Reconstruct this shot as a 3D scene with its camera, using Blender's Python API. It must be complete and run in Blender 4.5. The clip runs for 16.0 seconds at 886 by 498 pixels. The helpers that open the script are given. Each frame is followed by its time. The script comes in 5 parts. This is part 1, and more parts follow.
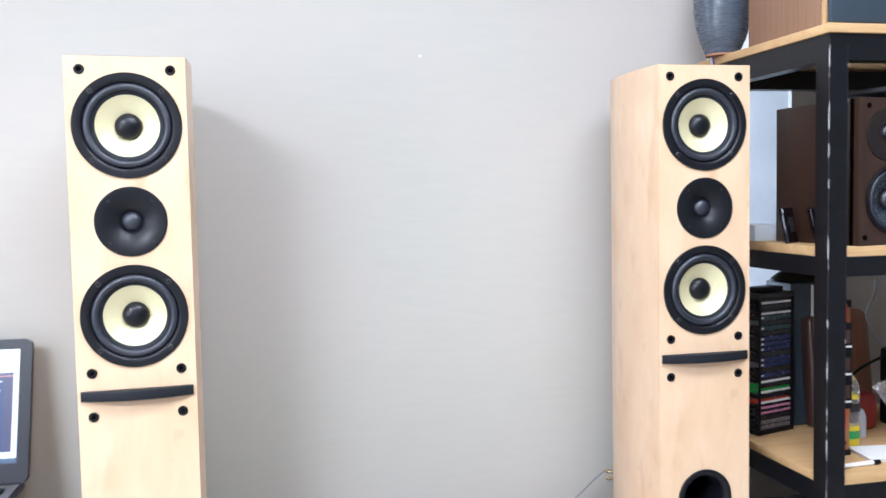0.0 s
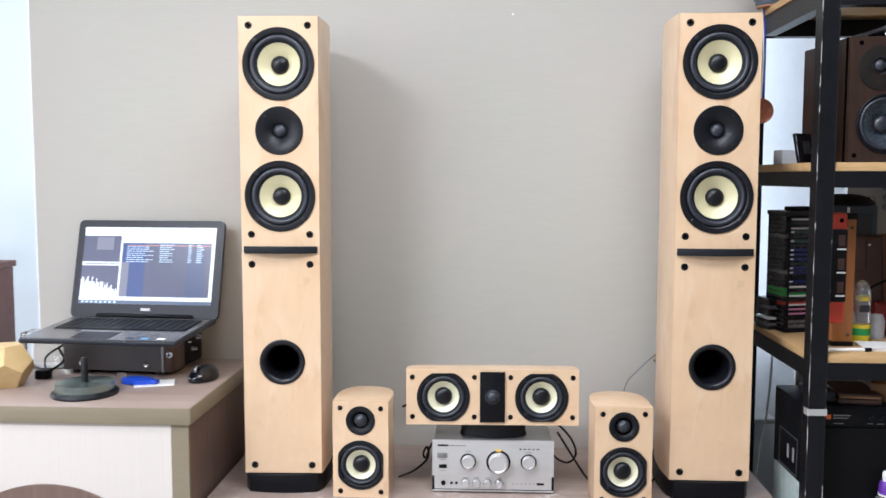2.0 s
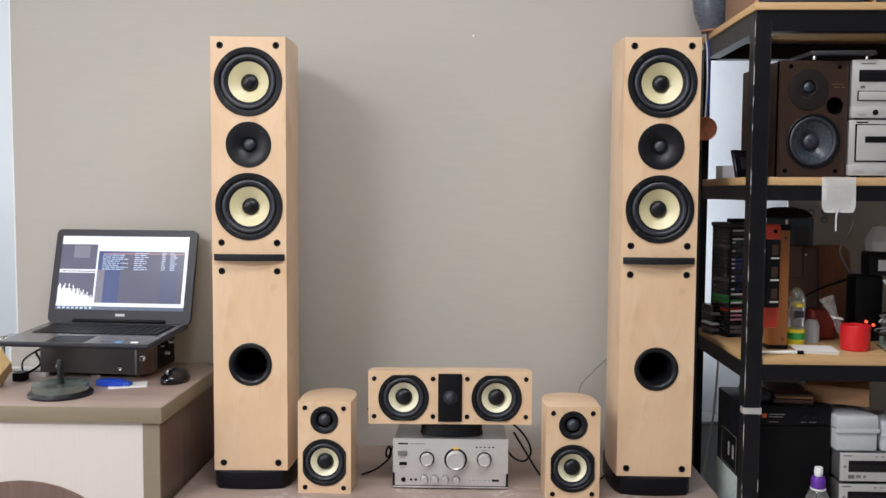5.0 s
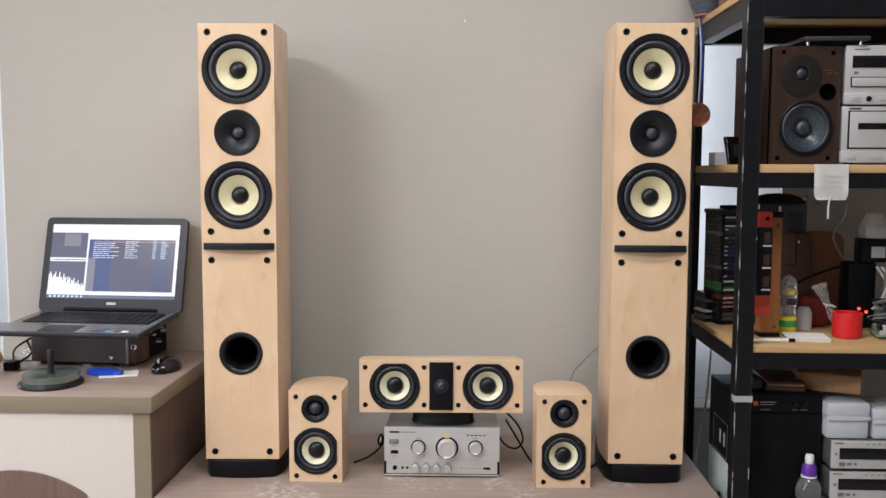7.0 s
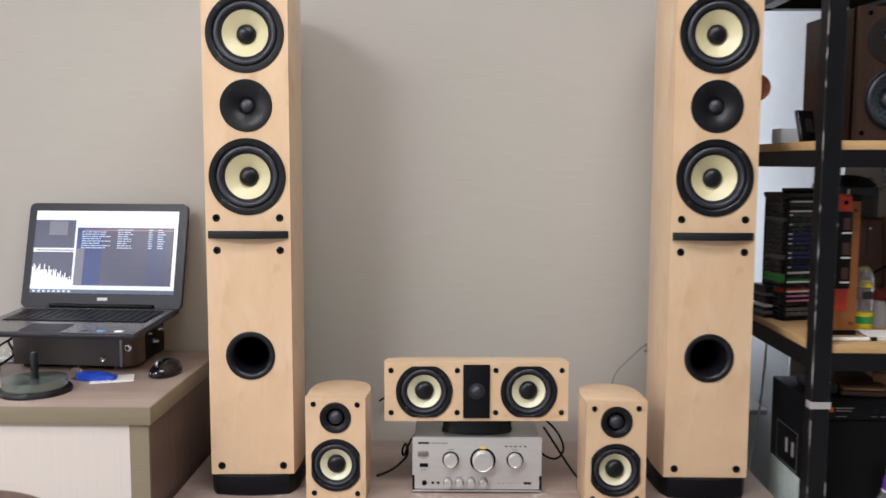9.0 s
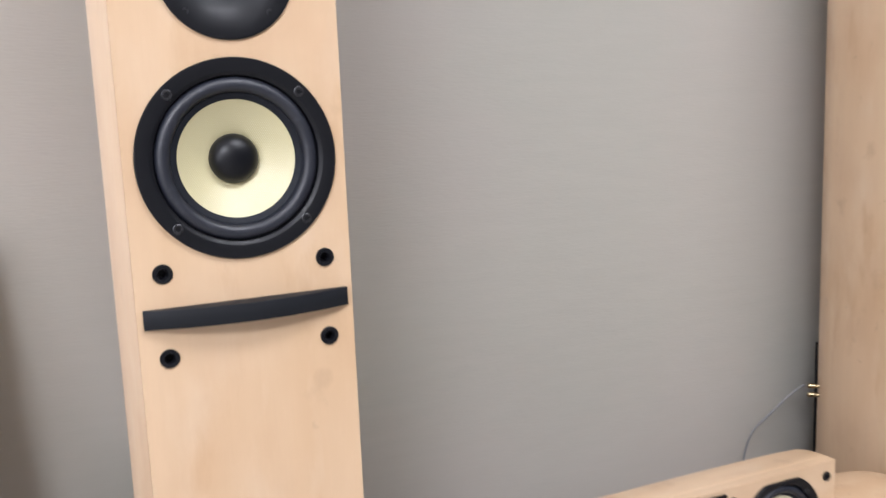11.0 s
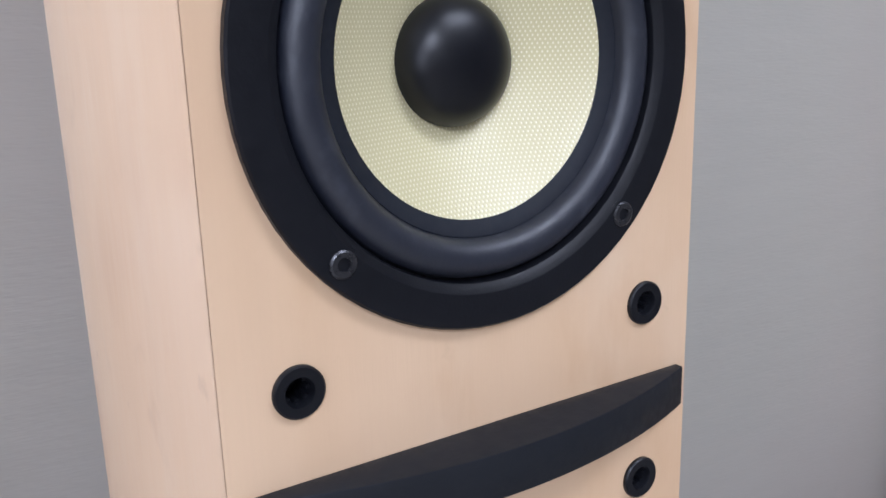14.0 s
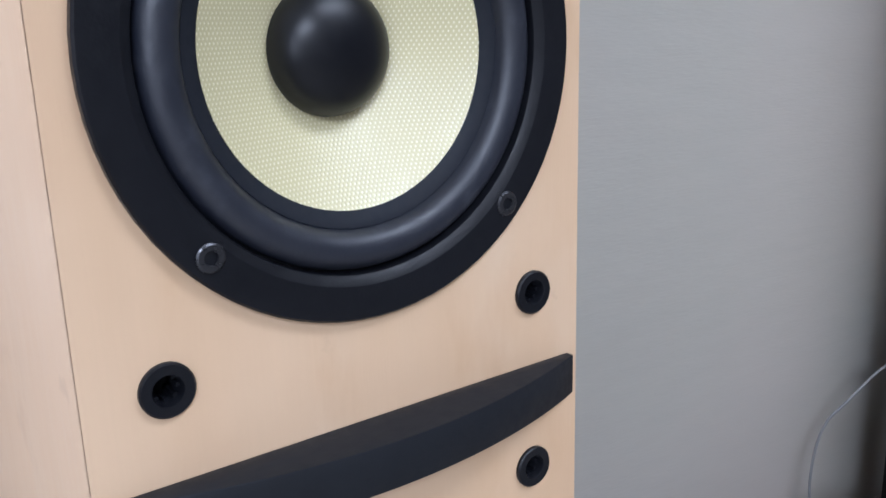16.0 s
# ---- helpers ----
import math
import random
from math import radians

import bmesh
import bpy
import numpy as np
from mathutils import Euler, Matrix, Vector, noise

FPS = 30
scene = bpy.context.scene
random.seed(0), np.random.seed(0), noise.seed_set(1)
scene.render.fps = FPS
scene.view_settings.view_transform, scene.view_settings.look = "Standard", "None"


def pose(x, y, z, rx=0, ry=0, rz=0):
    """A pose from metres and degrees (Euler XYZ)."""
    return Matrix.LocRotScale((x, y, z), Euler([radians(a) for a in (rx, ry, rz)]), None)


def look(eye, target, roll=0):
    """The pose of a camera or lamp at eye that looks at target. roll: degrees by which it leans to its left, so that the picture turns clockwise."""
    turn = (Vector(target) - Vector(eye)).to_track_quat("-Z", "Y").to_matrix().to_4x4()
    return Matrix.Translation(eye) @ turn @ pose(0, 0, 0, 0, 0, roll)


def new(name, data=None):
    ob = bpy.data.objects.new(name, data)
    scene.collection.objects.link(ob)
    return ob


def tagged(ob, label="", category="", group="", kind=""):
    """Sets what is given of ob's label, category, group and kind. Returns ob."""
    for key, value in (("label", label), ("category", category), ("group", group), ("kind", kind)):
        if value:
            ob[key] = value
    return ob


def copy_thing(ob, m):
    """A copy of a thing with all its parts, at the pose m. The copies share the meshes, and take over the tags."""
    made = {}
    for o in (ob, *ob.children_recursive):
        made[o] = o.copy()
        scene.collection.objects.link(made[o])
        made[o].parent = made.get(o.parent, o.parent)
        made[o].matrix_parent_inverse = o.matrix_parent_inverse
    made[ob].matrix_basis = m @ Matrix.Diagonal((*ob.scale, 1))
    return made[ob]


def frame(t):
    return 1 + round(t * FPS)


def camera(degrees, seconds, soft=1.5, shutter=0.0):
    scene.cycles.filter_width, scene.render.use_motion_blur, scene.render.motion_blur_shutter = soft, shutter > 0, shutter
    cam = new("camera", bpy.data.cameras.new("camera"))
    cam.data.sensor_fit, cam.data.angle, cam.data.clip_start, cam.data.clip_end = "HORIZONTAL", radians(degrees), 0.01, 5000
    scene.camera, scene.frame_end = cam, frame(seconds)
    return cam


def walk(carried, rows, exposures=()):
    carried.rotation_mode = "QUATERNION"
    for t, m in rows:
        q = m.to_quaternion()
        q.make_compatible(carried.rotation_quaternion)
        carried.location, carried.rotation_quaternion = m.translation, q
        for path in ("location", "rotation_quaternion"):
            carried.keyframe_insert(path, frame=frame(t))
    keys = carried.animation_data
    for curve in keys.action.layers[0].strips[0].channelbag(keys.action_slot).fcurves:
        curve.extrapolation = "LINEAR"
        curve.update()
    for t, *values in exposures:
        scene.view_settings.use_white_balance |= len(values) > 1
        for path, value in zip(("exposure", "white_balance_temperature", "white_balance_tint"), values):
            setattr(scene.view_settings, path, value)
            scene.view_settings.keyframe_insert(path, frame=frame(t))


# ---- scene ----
cam = camera(53.8, 16.0, shutter=0.5)
PATH = [
    (0, (-0.297, -1.411, 1.304), (0.125, 0.54, 1.182), -1.1),
    (0.3, (-0.182, -1.539, 1.29), (0.109, 0.435, 1.165), -0.6),
    (0.5, (-0.085, -1.613, 1.249), (0.137, 0.371, 1.142), -0.2),
    (1, (0.034, -1.739, 1.194), (0.049, 0.258, 1.098), 0.7),
    (1.5, (0.032, -1.839, 1.178), (-0.028, 0.154, 1.026), 0.3),
    (2, (-0.016, -1.937, 1.171), (-0.118, 0.054, 1.007), 0.1),
    (2.5, (0.057, -1.989, 1.163), (-0.104, -0.002, 1.008), -0.4),
    (3, (0.065, -2.014, 1.163), (-0.115, -0.03, 0.989), -0.5),
    (3.5, (0.061, -2.027, 1.162), (-0.064, -0.039, 0.988), 0.0),
    (4, (0.053, -2.038, 1.162), (-0.075, -0.048, 1.011), 0.2),
    (4.2, (0.075, -2.042, 1.152), (-0.075, -0.052, 1.019), 0.4),
    (4.5, (0.054, -2.046, 1.169), (-0.048, -0.054, 1.031), 0.3),
    (4.7, (0.04, -2.05, 1.165), (-0.022, -0.055, 1.036), 0.4),
    (7, (0.064, -2.037, 1.182), (0.002, -0.045, 1.008), 0.2),
    (7.5, (0.058, -2.037, 1.171), (0.0, -0.046, 0.996), 0.2),
    (8, (0.06, -2.026, 1.18), (0.001, -0.037, 0.986), 0.1),
    (8.2, (0.059, -2.017, 1.178), (-0.003, -0.028, 0.982), 0.2),
    (10.3, (-0.47, -1.1, 1.133), (-0.03, 0.839, 0.917), -0.7),
    (10.5, (-0.541, -0.982, 1.15), (0.076, 0.905, 0.914), -0.9),
    (11, (-0.602, -0.706, 1.156), (0.161, 1.117, 0.853), -2.3),
    (11.5, (-0.634, -0.529, 1.178), (0.366, 1.174, 0.859), -1.7),
    (12, (-0.675, -0.452, 1.186), (0.475, 1.154, 0.875), -2.6),
    (12.5, (-0.648, -0.324, 1.172), (0.468, 1.297, 0.816), -3.4),
    (13, (-0.616, -0.228, 1.139), (0.384, 1.448, 0.701), -3.6),
    (13.5, (-0.619, -0.218, 1.135), (0.344, 1.467, 0.652), -2.8),
    (14, (-0.623, -0.218, 1.137), (0.359, 1.456, 0.653), -1.7),
    (14.5, (-0.621, -0.217, 1.135), (0.404, 1.423, 0.625), -1.4),
    (15, (-0.617, -0.221, 1.135), (0.436, 1.394, 0.603), -1.6),
    (15.5, (-0.612, -0.222, 1.133), (0.474, 1.373, 0.608), -1.5),
    (16, (-0.607, -0.225, 1.134), (0.495, 1.369, 0.639), -1.6),
]
walk(cam, [(t, look(eye, target, roll)) for t, eye, target, roll in PATH],
     exposures=[(0, 0.47, 5450, 11), (0.5, 0.56, 5400, 11), (1, 0.40, 5500, 10.5), (1.5, 0.17, 5650, 10), (3, 0.07, 5900, 10), (3.6, 0.05, 6000, 10.5), (4.5, -0.29, 6180, 11.5), (4.7, -0.34, 6210, 11.5), (7, -0.34, 6270, 12.5), (8.2, -0.32, 6270, 12.5), (10.5, -0.44, 6350, 14), (11, -0.22, 5980, 14), (11.6, -0.12, 5720, 14), (12, -0.14, 5580, 14.5), (12.5, -0.34, 5450, 15.5), (13, -0.47, 5430, 16), (14.5, -0.50, 5360, 15.5), (16, -0.49, 5250, 13)])

# ---- light ----
world = bpy.data.worlds.new("world")
scene.world = world
world.use_nodes = True
sky = world.node_tree.nodes.new("ShaderNodeTexSky")
sky.sky_type, sky.sun_disc = "NISHITA", False
sky.sun_elevation, sky.sun_rotation = radians(40), radians(-60)
world.node_tree.links.new(sky.outputs[0], world.node_tree.nodes["Background"].inputs[0])
world.node_tree.nodes["Background"].inputs[1].default_value = 0.1


def area(name, eye, target, w, h, watts, col):
    d = bpy.data.lights.new(name, "AREA")
    d.shape, d.size, d.size_y, d.energy, d.color = "RECTANGLE", w, h, watts, col
    ob = new(name, d)
    ob.matrix_world = look(eye, target)
    return ob


area("ceiling_panel_light", (-1.80, -2.35, 2.58), (-1.80, -2.35, 0), 1.0, 0.6, 122, (1.0, 0.985, 0.97))
area("second_ceiling_light", (0.15, -1.10, 2.58), (0.15, -1.10, 0), 1.2, 0.6, 39, (1.0, 0.985, 0.97))
# two added fill lamps, out of view, brighten the faces turned left
area("recess_fill_lamp", (-2.61, 0.58, 1.55), (0, 0.58, 1.55), 0.38, 1.9, 47, (1.0, 0.965, 0.965))
area("side_fill_lamp", (-2.61, -1.95, 1.45), (0, -1.95, 1.45), 1.3, 1.2, 29, (1.0, 0.97, 0.96))


# ---- materials ----
def mat(name, col, rough=0.5, metal=0.0, var=0.12, scale=20, stretch=(1, 1, 1), bump=0.0, bscale=300, col2=None, spec=0.5, rvar=0.08, trans=0.0, coat=0.0, detail=4):
    m = bpy.data.materials.new(name)
    m.use_nodes = True
    nt = m.node_tree
    b = nt.nodes["Principled BSDF"]
    b.inputs["Roughness"].default_value, b.inputs["Metallic"].default_value = rough, metal
    b.inputs["Specular IOR Level"].default_value = spec
    b.inputs["Transmission Weight"].default_value = trans
    b.inputs["Coat Weight"].default_value = coat
    c = Vector(col)
    lo = c * (1 - var) if col2 is None else Vector(col2)
    hi = c * (1 + var) if col2 is None else c
    tc, mp = nt.nodes.new("ShaderNodeTexCoord"), nt.nodes.new("ShaderNodeMapping")
    mp.inputs["Scale"].default_value = stretch
    nt.links.new(tc.outputs["Object"], mp.inputs[0])
    n1, n2 = nt.nodes.new("ShaderNodeTexNoise"), nt.nodes.new("ShaderNodeTexNoise")
    n1.inputs["Scale"].default_value, n2.inputs["Scale"].default_value = scale, scale * 7.3
    n1.inputs["Detail"].default_value = n2.inputs["Detail"].default_value = detail
    for n in (n1, n2):
        nt.links.new(mp.outputs[0], n.inputs["Vector"])
    mix = nt.nodes.new("ShaderNodeMath")
    mix.operation = "MULTIPLY_ADD"
    mix.inputs[1].default_value = 0.6
    half = nt.nodes.new("ShaderNodeMath")
    half.operation = "MULTIPLY"
    half.inputs[1].default_value = 0.4
    nt.links.new(n2.outputs[0], half.inputs[0])
    nt.links.new(n1.outputs[0], mix.inputs[0])
    nt.links.new(half.outputs[0], mix.inputs[2])
    ramp = nt.nodes.new("ShaderNodeValToRGB")
    ramp.color_ramp.elements[0].position, ramp.color_ramp.elements[1].position = 0.3, 0.7
    ramp.color_ramp.elements[0].color, ramp.color_ramp.elements[1].color = (*lo, 1), (*hi, 1)
    nt.links.new(mix.outputs[0], ramp.inputs[0])
    nt.links.new(ramp.outputs[0], b.inputs["Base Color"])
    if rvar:
        rr = nt.nodes.new("ShaderNodeMapRange")
        rr.inputs[1].default_value, rr.inputs[2].default_value = 0.3, 0.7
        rr.inputs[3].default_value, rr.inputs[4].default_value = max(0.02, rough - rvar), min(1, rough + rvar)
        nt.links.new(n2.outputs[0], rr.inputs[0])
        nt.links.new(rr.outputs[0], b.inputs["Roughness"])
    if bump:
        nb, bp = nt.nodes.new("ShaderNodeTexNoise"), nt.nodes.new("ShaderNodeBump")
        nb.inputs["Scale"].default_value = bscale
        nt.links.new(mp.outputs[0], nb.inputs["Vector"])
        bp.inputs["Strength"].default_value, bp.inputs["Distance"].default_value = bump, 0.001
        nt.links.new(nb.outputs[0], bp.inputs["Height"])
        nt.links.new(bp.outputs[0], b.inputs["Normal"])
    return m


def glow(name, col, strength):
    m = bpy.data.materials.new(name)
    m.use_nodes = True
    b = m.node_tree.nodes["Principled BSDF"]
    b.inputs["Base Color"].default_value = (*[c * 0.2 for c in col], 1)
    b.inputs["Roughness"].default_value = 0.25
    b.inputs["Emission Color"].default_value, b.inputs["Emission Strength"].default_value = (*col, 1), strength
    return m


def kevlar(name, base):
    """Olive-yellow woven cone with a staggered grid of pale dots."""
    m = mat(name, base, 0.33, var=0.03, scale=6, rvar=0.0, spec=0.7)
    nt = m.node_tree
    b = nt.nodes["Principled BSDF"]
    tc, sep = nt.nodes.new("ShaderNodeTexCoord"), nt.nodes.new("ShaderNodeSeparateXYZ")
    nt.links.new(tc.outputs["Object"], sep.inputs[0])

    def op(kind, a, c):
        n = nt.nodes.new("ShaderNodeMath")
        n.operation = kind
        for i, v in enumerate((a, c)):
            if isinstance(v, (int, float)):
                n.inputs[i].default_value = v
            elif v is not None:
                nt.links.new(v, n.inputs[i])
        return n.outputs[0]

    k = 2 * math.pi / 0.00150
    u = op("MULTIPLY", op("ADD", sep.outputs[0], op("MULTIPLY", sep.outputs[2], 0.577)), k)
    w = op("MULTIPLY", op("SUBTRACT", sep.outputs[0], op("MULTIPLY", sep.outputs[2], 0.577)), k)
    s = op("ADD", op("SINE", u, None), op("SINE", w, None))
    pore = nt.nodes.new("ShaderNodeMapRange")
    pore.inputs[1].default_value, pore.inputs[2].default_value = 0.95, 1.75
    nt.links.new(s, pore.inputs[0])
    old = b.inputs["Base Color"].links[0].from_socket
    mx = nt.nodes.new("ShaderNodeMix")
    mx.data_type = "RGBA"
    nt.links.new(pore.outputs[0], mx.inputs[0])
    nt.links.new(old, mx.inputs[6])
    mx.inputs[7].default_value = (0.87, 0.82, 0.63, 1)
    nt.links.new(mx.outputs[2], b.inputs["Base Color"])
    bp = nt.nodes.new("ShaderNodeBump")
    bp.inputs["Strength"].default_value, bp.inputs["Distance"].default_value = 0.12, 0.0006
    nt.links.new(s, bp.inputs["Height"])
    nt.links.new(bp.outputs[0], b.inputs["Normal"])
    return m


def blotch(m, col, scale, lo, hi, amount, stretch=(1, 1, 1)):
    """Mixes soft-edged patches of another colour into a material."""
    nt = m.node_tree
    b = nt.nodes["Principled BSDF"]
    tc, mp = nt.nodes.new("ShaderNodeTexCoord"), nt.nodes.new("ShaderNodeMapping")
    mp.inputs["Scale"].default_value = stretch
    n, r = nt.nodes.new("ShaderNodeTexNoise"), nt.nodes.new("ShaderNodeMapRange")
    n.inputs["Scale"].default_value, n.inputs["Detail"].default_value = scale, 5
    r.inputs[1].default_value, r.inputs[2].default_value, r.inputs[4].default_value = lo, hi, amount
    nt.links.new(tc.outputs["Object"], mp.inputs[0])
    nt.links.new(mp.outputs[0], n.inputs["Vector"])
    nt.links.new(n.outputs[0], r.inputs[0])
    mx = nt.nodes.new("ShaderNodeMix")
    mx.data_type = "RGBA"
    nt.links.new(r.outputs[0], mx.inputs[0])
    nt.links.new(b.inputs["Base Color"].links[0].from_socket, mx.inputs[6])
    mx.inputs[7].default_value = (*col, 1)
    nt.links.new(mx.outputs[2], b.inputs["Base Color"])
    return m


def maple(name, stretch):
    """Pale maple veneer: faint grain, cloudy figure, a few finger marks and specks."""
    m = mat(name, (0.70, 0.50, 0.318), 0.40, var=0.022, scale=4, stretch=stretch, bump=0.05, bscale=60, rvar=0.06, coat=0.55)
    m.node_tree.nodes["Principled BSDF"].inputs["Coat Roughness"].default_value = 0.32
    along = tuple(3.0 if q > 2 else 1.0 for q in stretch)
    blotch(m, (0.62, 0.41, 0.235), 5, 0.42, 0.75, 0.75, along)
    blotch(m, (0.74, 0.57, 0.40), 9, 0.52, 0.72, 0.6, along)
    blotch(m, (0.56, 0.345, 0.18), 14, 0.57, 0.74, 0.65, tuple(2.0 if q > 2 else 0.7 for q in stretch))
    blotch(m, (0.60, 0.395, 0.24), 11, 0.50, 0.68, 0.40)
    blotch(m, (0.44, 0.28, 0.16), 26, 0.64, 0.76, 0.35)
    blotch(m, (0.36, 0.23, 0.13), 48, 0.69, 0.78, 0.35)
    return m


M = dict(
    wall=blotch(mat("taupe_wallpaper", (0.434, 0.424, 0.378), 0.72, var=0.028, scale=13, stretch=(1, 1, 6), bump=0.24, bscale=75, spec=0.35, detail=8), (0.462, 0.420, 0.390), 1.6, 0.36, 0.66, 0.8),
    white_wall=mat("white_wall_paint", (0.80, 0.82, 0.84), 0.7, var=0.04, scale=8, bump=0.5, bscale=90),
    room_wall=mat("beige_wall_paint", (0.29, 0.275, 0.26), 0.75, var=0.04, scale=4, bump=0.15, bscale=120),
    grey_wall=mat("grey_board", (0.40, 0.395, 0.385), 0.6, var=0.12, scale=5),
    ceiling=mat("ceiling_paint", (0.8, 0.8, 0.78), 0.8, var=0.02),
    floor=mat("floor_tile", (0.32, 0.30, 0.27), 0.4, var=0.08, scale=3),
    maple=maple("maple_veneer", (26, 26, 1.0)),
    black=mat("black_plastic", (0.006, 0.0065, 0.009), 0.40, var=0.15, scale=40, bump=0.06, bscale=900, spec=0.3),
    rubber=blotch(mat("black_rubber", (0.0105, 0.0130, 0.0225), 0.47, var=0.12, scale=30, bump=0.08, bscale=700, spec=0.75), (0.05, 0.055, 0.07), 110, 0.58, 0.78, 0.6),
    ring=mat("black_cone_edge", (0.009, 0.011, 0.017), 0.65, var=0.15, scale=40, spec=0.3),
    cap=mat("black_cap_coating", (0.004, 0.0045, 0.007), 0.36, var=0.15, scale=40, spec=0.35, rvar=0.0),
    satin=mat("satin_black_paint", (0.0045, 0.0047, 0.0065), 0.42, var=0.2, scale=25, spec=0.18),
    bar=mat("black_bar_paint", (0.011, 0.0125, 0.016), 0.55, var=0.2, scale=25, bump=0.1, bscale=400, spec=0.25),
    port=mat("black_port_plastic", (0.006, 0.0065, 0.0095), 0.34, var=0.15, scale=30, spec=0.4),
    # near-black that paints the shade inside cabinets, ports, holes and gaps
    pit=mat("painted_black_shade", (0.0012, 0.0012, 0.0012), 0.9, var=0.1, spec=0.02),
    kevlar=kevlar("woven_cone", (0.61, 0.55, 0.31)),
    pale_kevlar=kevlar("pale_woven_cone", (0.70, 0.67, 0.46)),
    desk=mat("taupe_wood_laminate", (0.34, 0.265, 0.225), 0.38, col2=(0.255, 0.19, 0.16), scale=5, stretch=(0.7, 14, 14), rvar=0.06, bump=0.05),
    desk_edge=mat("olive_edge_band", (0.225, 0.185, 0.125), 0.45, var=0.06, scale=6, stretch=(1, 6, 14)),
    desk_dark=mat("dark_wood_laminate", (0.19, 0.125, 0.10), 0.42, col2=(0.12, 0.075, 0.06), scale=5, stretch=(14, 14, 0.7)),
    cream=mat("cream_laminate", (0.62, 0.565, 0.52), 0.45, var=0.03, scale=5, stretch=(70, 70, 1.2)),
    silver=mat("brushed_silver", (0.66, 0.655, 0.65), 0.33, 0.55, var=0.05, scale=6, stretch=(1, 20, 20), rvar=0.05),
    # darker copy of the silver, shade put into its colour; also grey details
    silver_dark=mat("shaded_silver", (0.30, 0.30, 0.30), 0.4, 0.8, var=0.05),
    chrome=mat("chrome", (0.75, 0.75, 0.76), 0.15, 1.0, var=0.03),
    rack=mat("black_steel_paint", (0.0045, 0.005, 0.007), 0.36, var=0.3, scale=25, bump=0.12, bscale=150, spec=0.35),
    pine=mat("pine_board", (0.56, 0.37, 0.18), 0.5, col2=(0.42, 0.26, 0.11), scale=5, stretch=(0.8, 10, 10)),
    walnut=mat("walnut_vinyl", (0.040, 0.018, 0.010), 0.42, col2=(0.018, 0.009, 0.006), scale=6, stretch=(12, 12, 0.8)),
    plastic_grey=mat("dark_grey_plastic", (0.030, 0.030, 0.034), 0.45, spec=0.3, var=0.12, scale=30),
)


def dusty(name):
    """The desk laminate under drifts of pale dust."""
    m = mat(name, (0.34, 0.265, 0.225), 0.38, col2=(0.255, 0.19, 0.16), scale=5, stretch=(0.7, 14, 14), rvar=0.06, bump=0.05)
    nt = m.node_tree
    b = nt.nodes["Principled BSDF"]
    tc = nt.nodes.new("ShaderNodeTexCoord")
    fac = None
    for scale, lo, hi in ((5, 0.54, 0.74), (60, 0.44, 0.66)):
        n, r = nt.nodes.new("ShaderNodeTexNoise"), nt.nodes.new("ShaderNodeMapRange")
        n.inputs["Scale"].default_value, n.inputs["Detail"].default_value = scale, 6
        r.inputs[1].default_value, r.inputs[2].default_value = lo, hi
        nt.links.new(tc.outputs["Object"], n.inputs["Vector"])
        nt.links.new(n.outputs[0], r.inputs[0])
        if fac is None:
            fac = r.outputs[0]
        else:
            k = nt.nodes.new("ShaderNodeMath")
            k.operation = "MULTIPLY"
            nt.links.new(fac, k.inputs[0])
            nt.links.new(r.outputs[0], k.inputs[1])
            fac = k.outputs[0]
    mx = nt.nodes.new("ShaderNodeMix")
    mx.data_type = "RGBA"
    nt.links.new(fac, mx.inputs[0])
    nt.links.new(b.inputs["Base Color"].links[0].from_socket, mx.inputs[6])
    mx.inputs[7].default_value = (0.70, 0.66, 0.63, 1)
    nt.links.new(mx.outputs[2], b.inputs["Base Color"])
    return m


def clear(name, col=(1, 1, 1), rough=0.05):
    m = bpy.data.materials.new(name)
    m.use_nodes = True
    b = m.node_tree.nodes["Principled BSDF"]
    b.inputs["Base Color"].default_value = (*col, 1)
    b.inputs["Roughness"].default_value, b.inputs["Transmission Weight"].default_value, b.inputs["IOR"].default_value = rough, 1.0, 1.35
    return m


def glint(m):
    """Turns highlights into spokes round the upright axis, as on a grooved disc."""
    tg = m.node_tree.nodes.new("ShaderNodeTangent")
    tg.direction_type, tg.axis = "RADIAL", "Z"
    b = m.node_tree.nodes["Principled BSDF"]
    b.inputs["Anisotropic"].default_value = 0.85
    m.node_tree.links.new(tg.outputs[0], b.inputs["Tangent"])
    return m


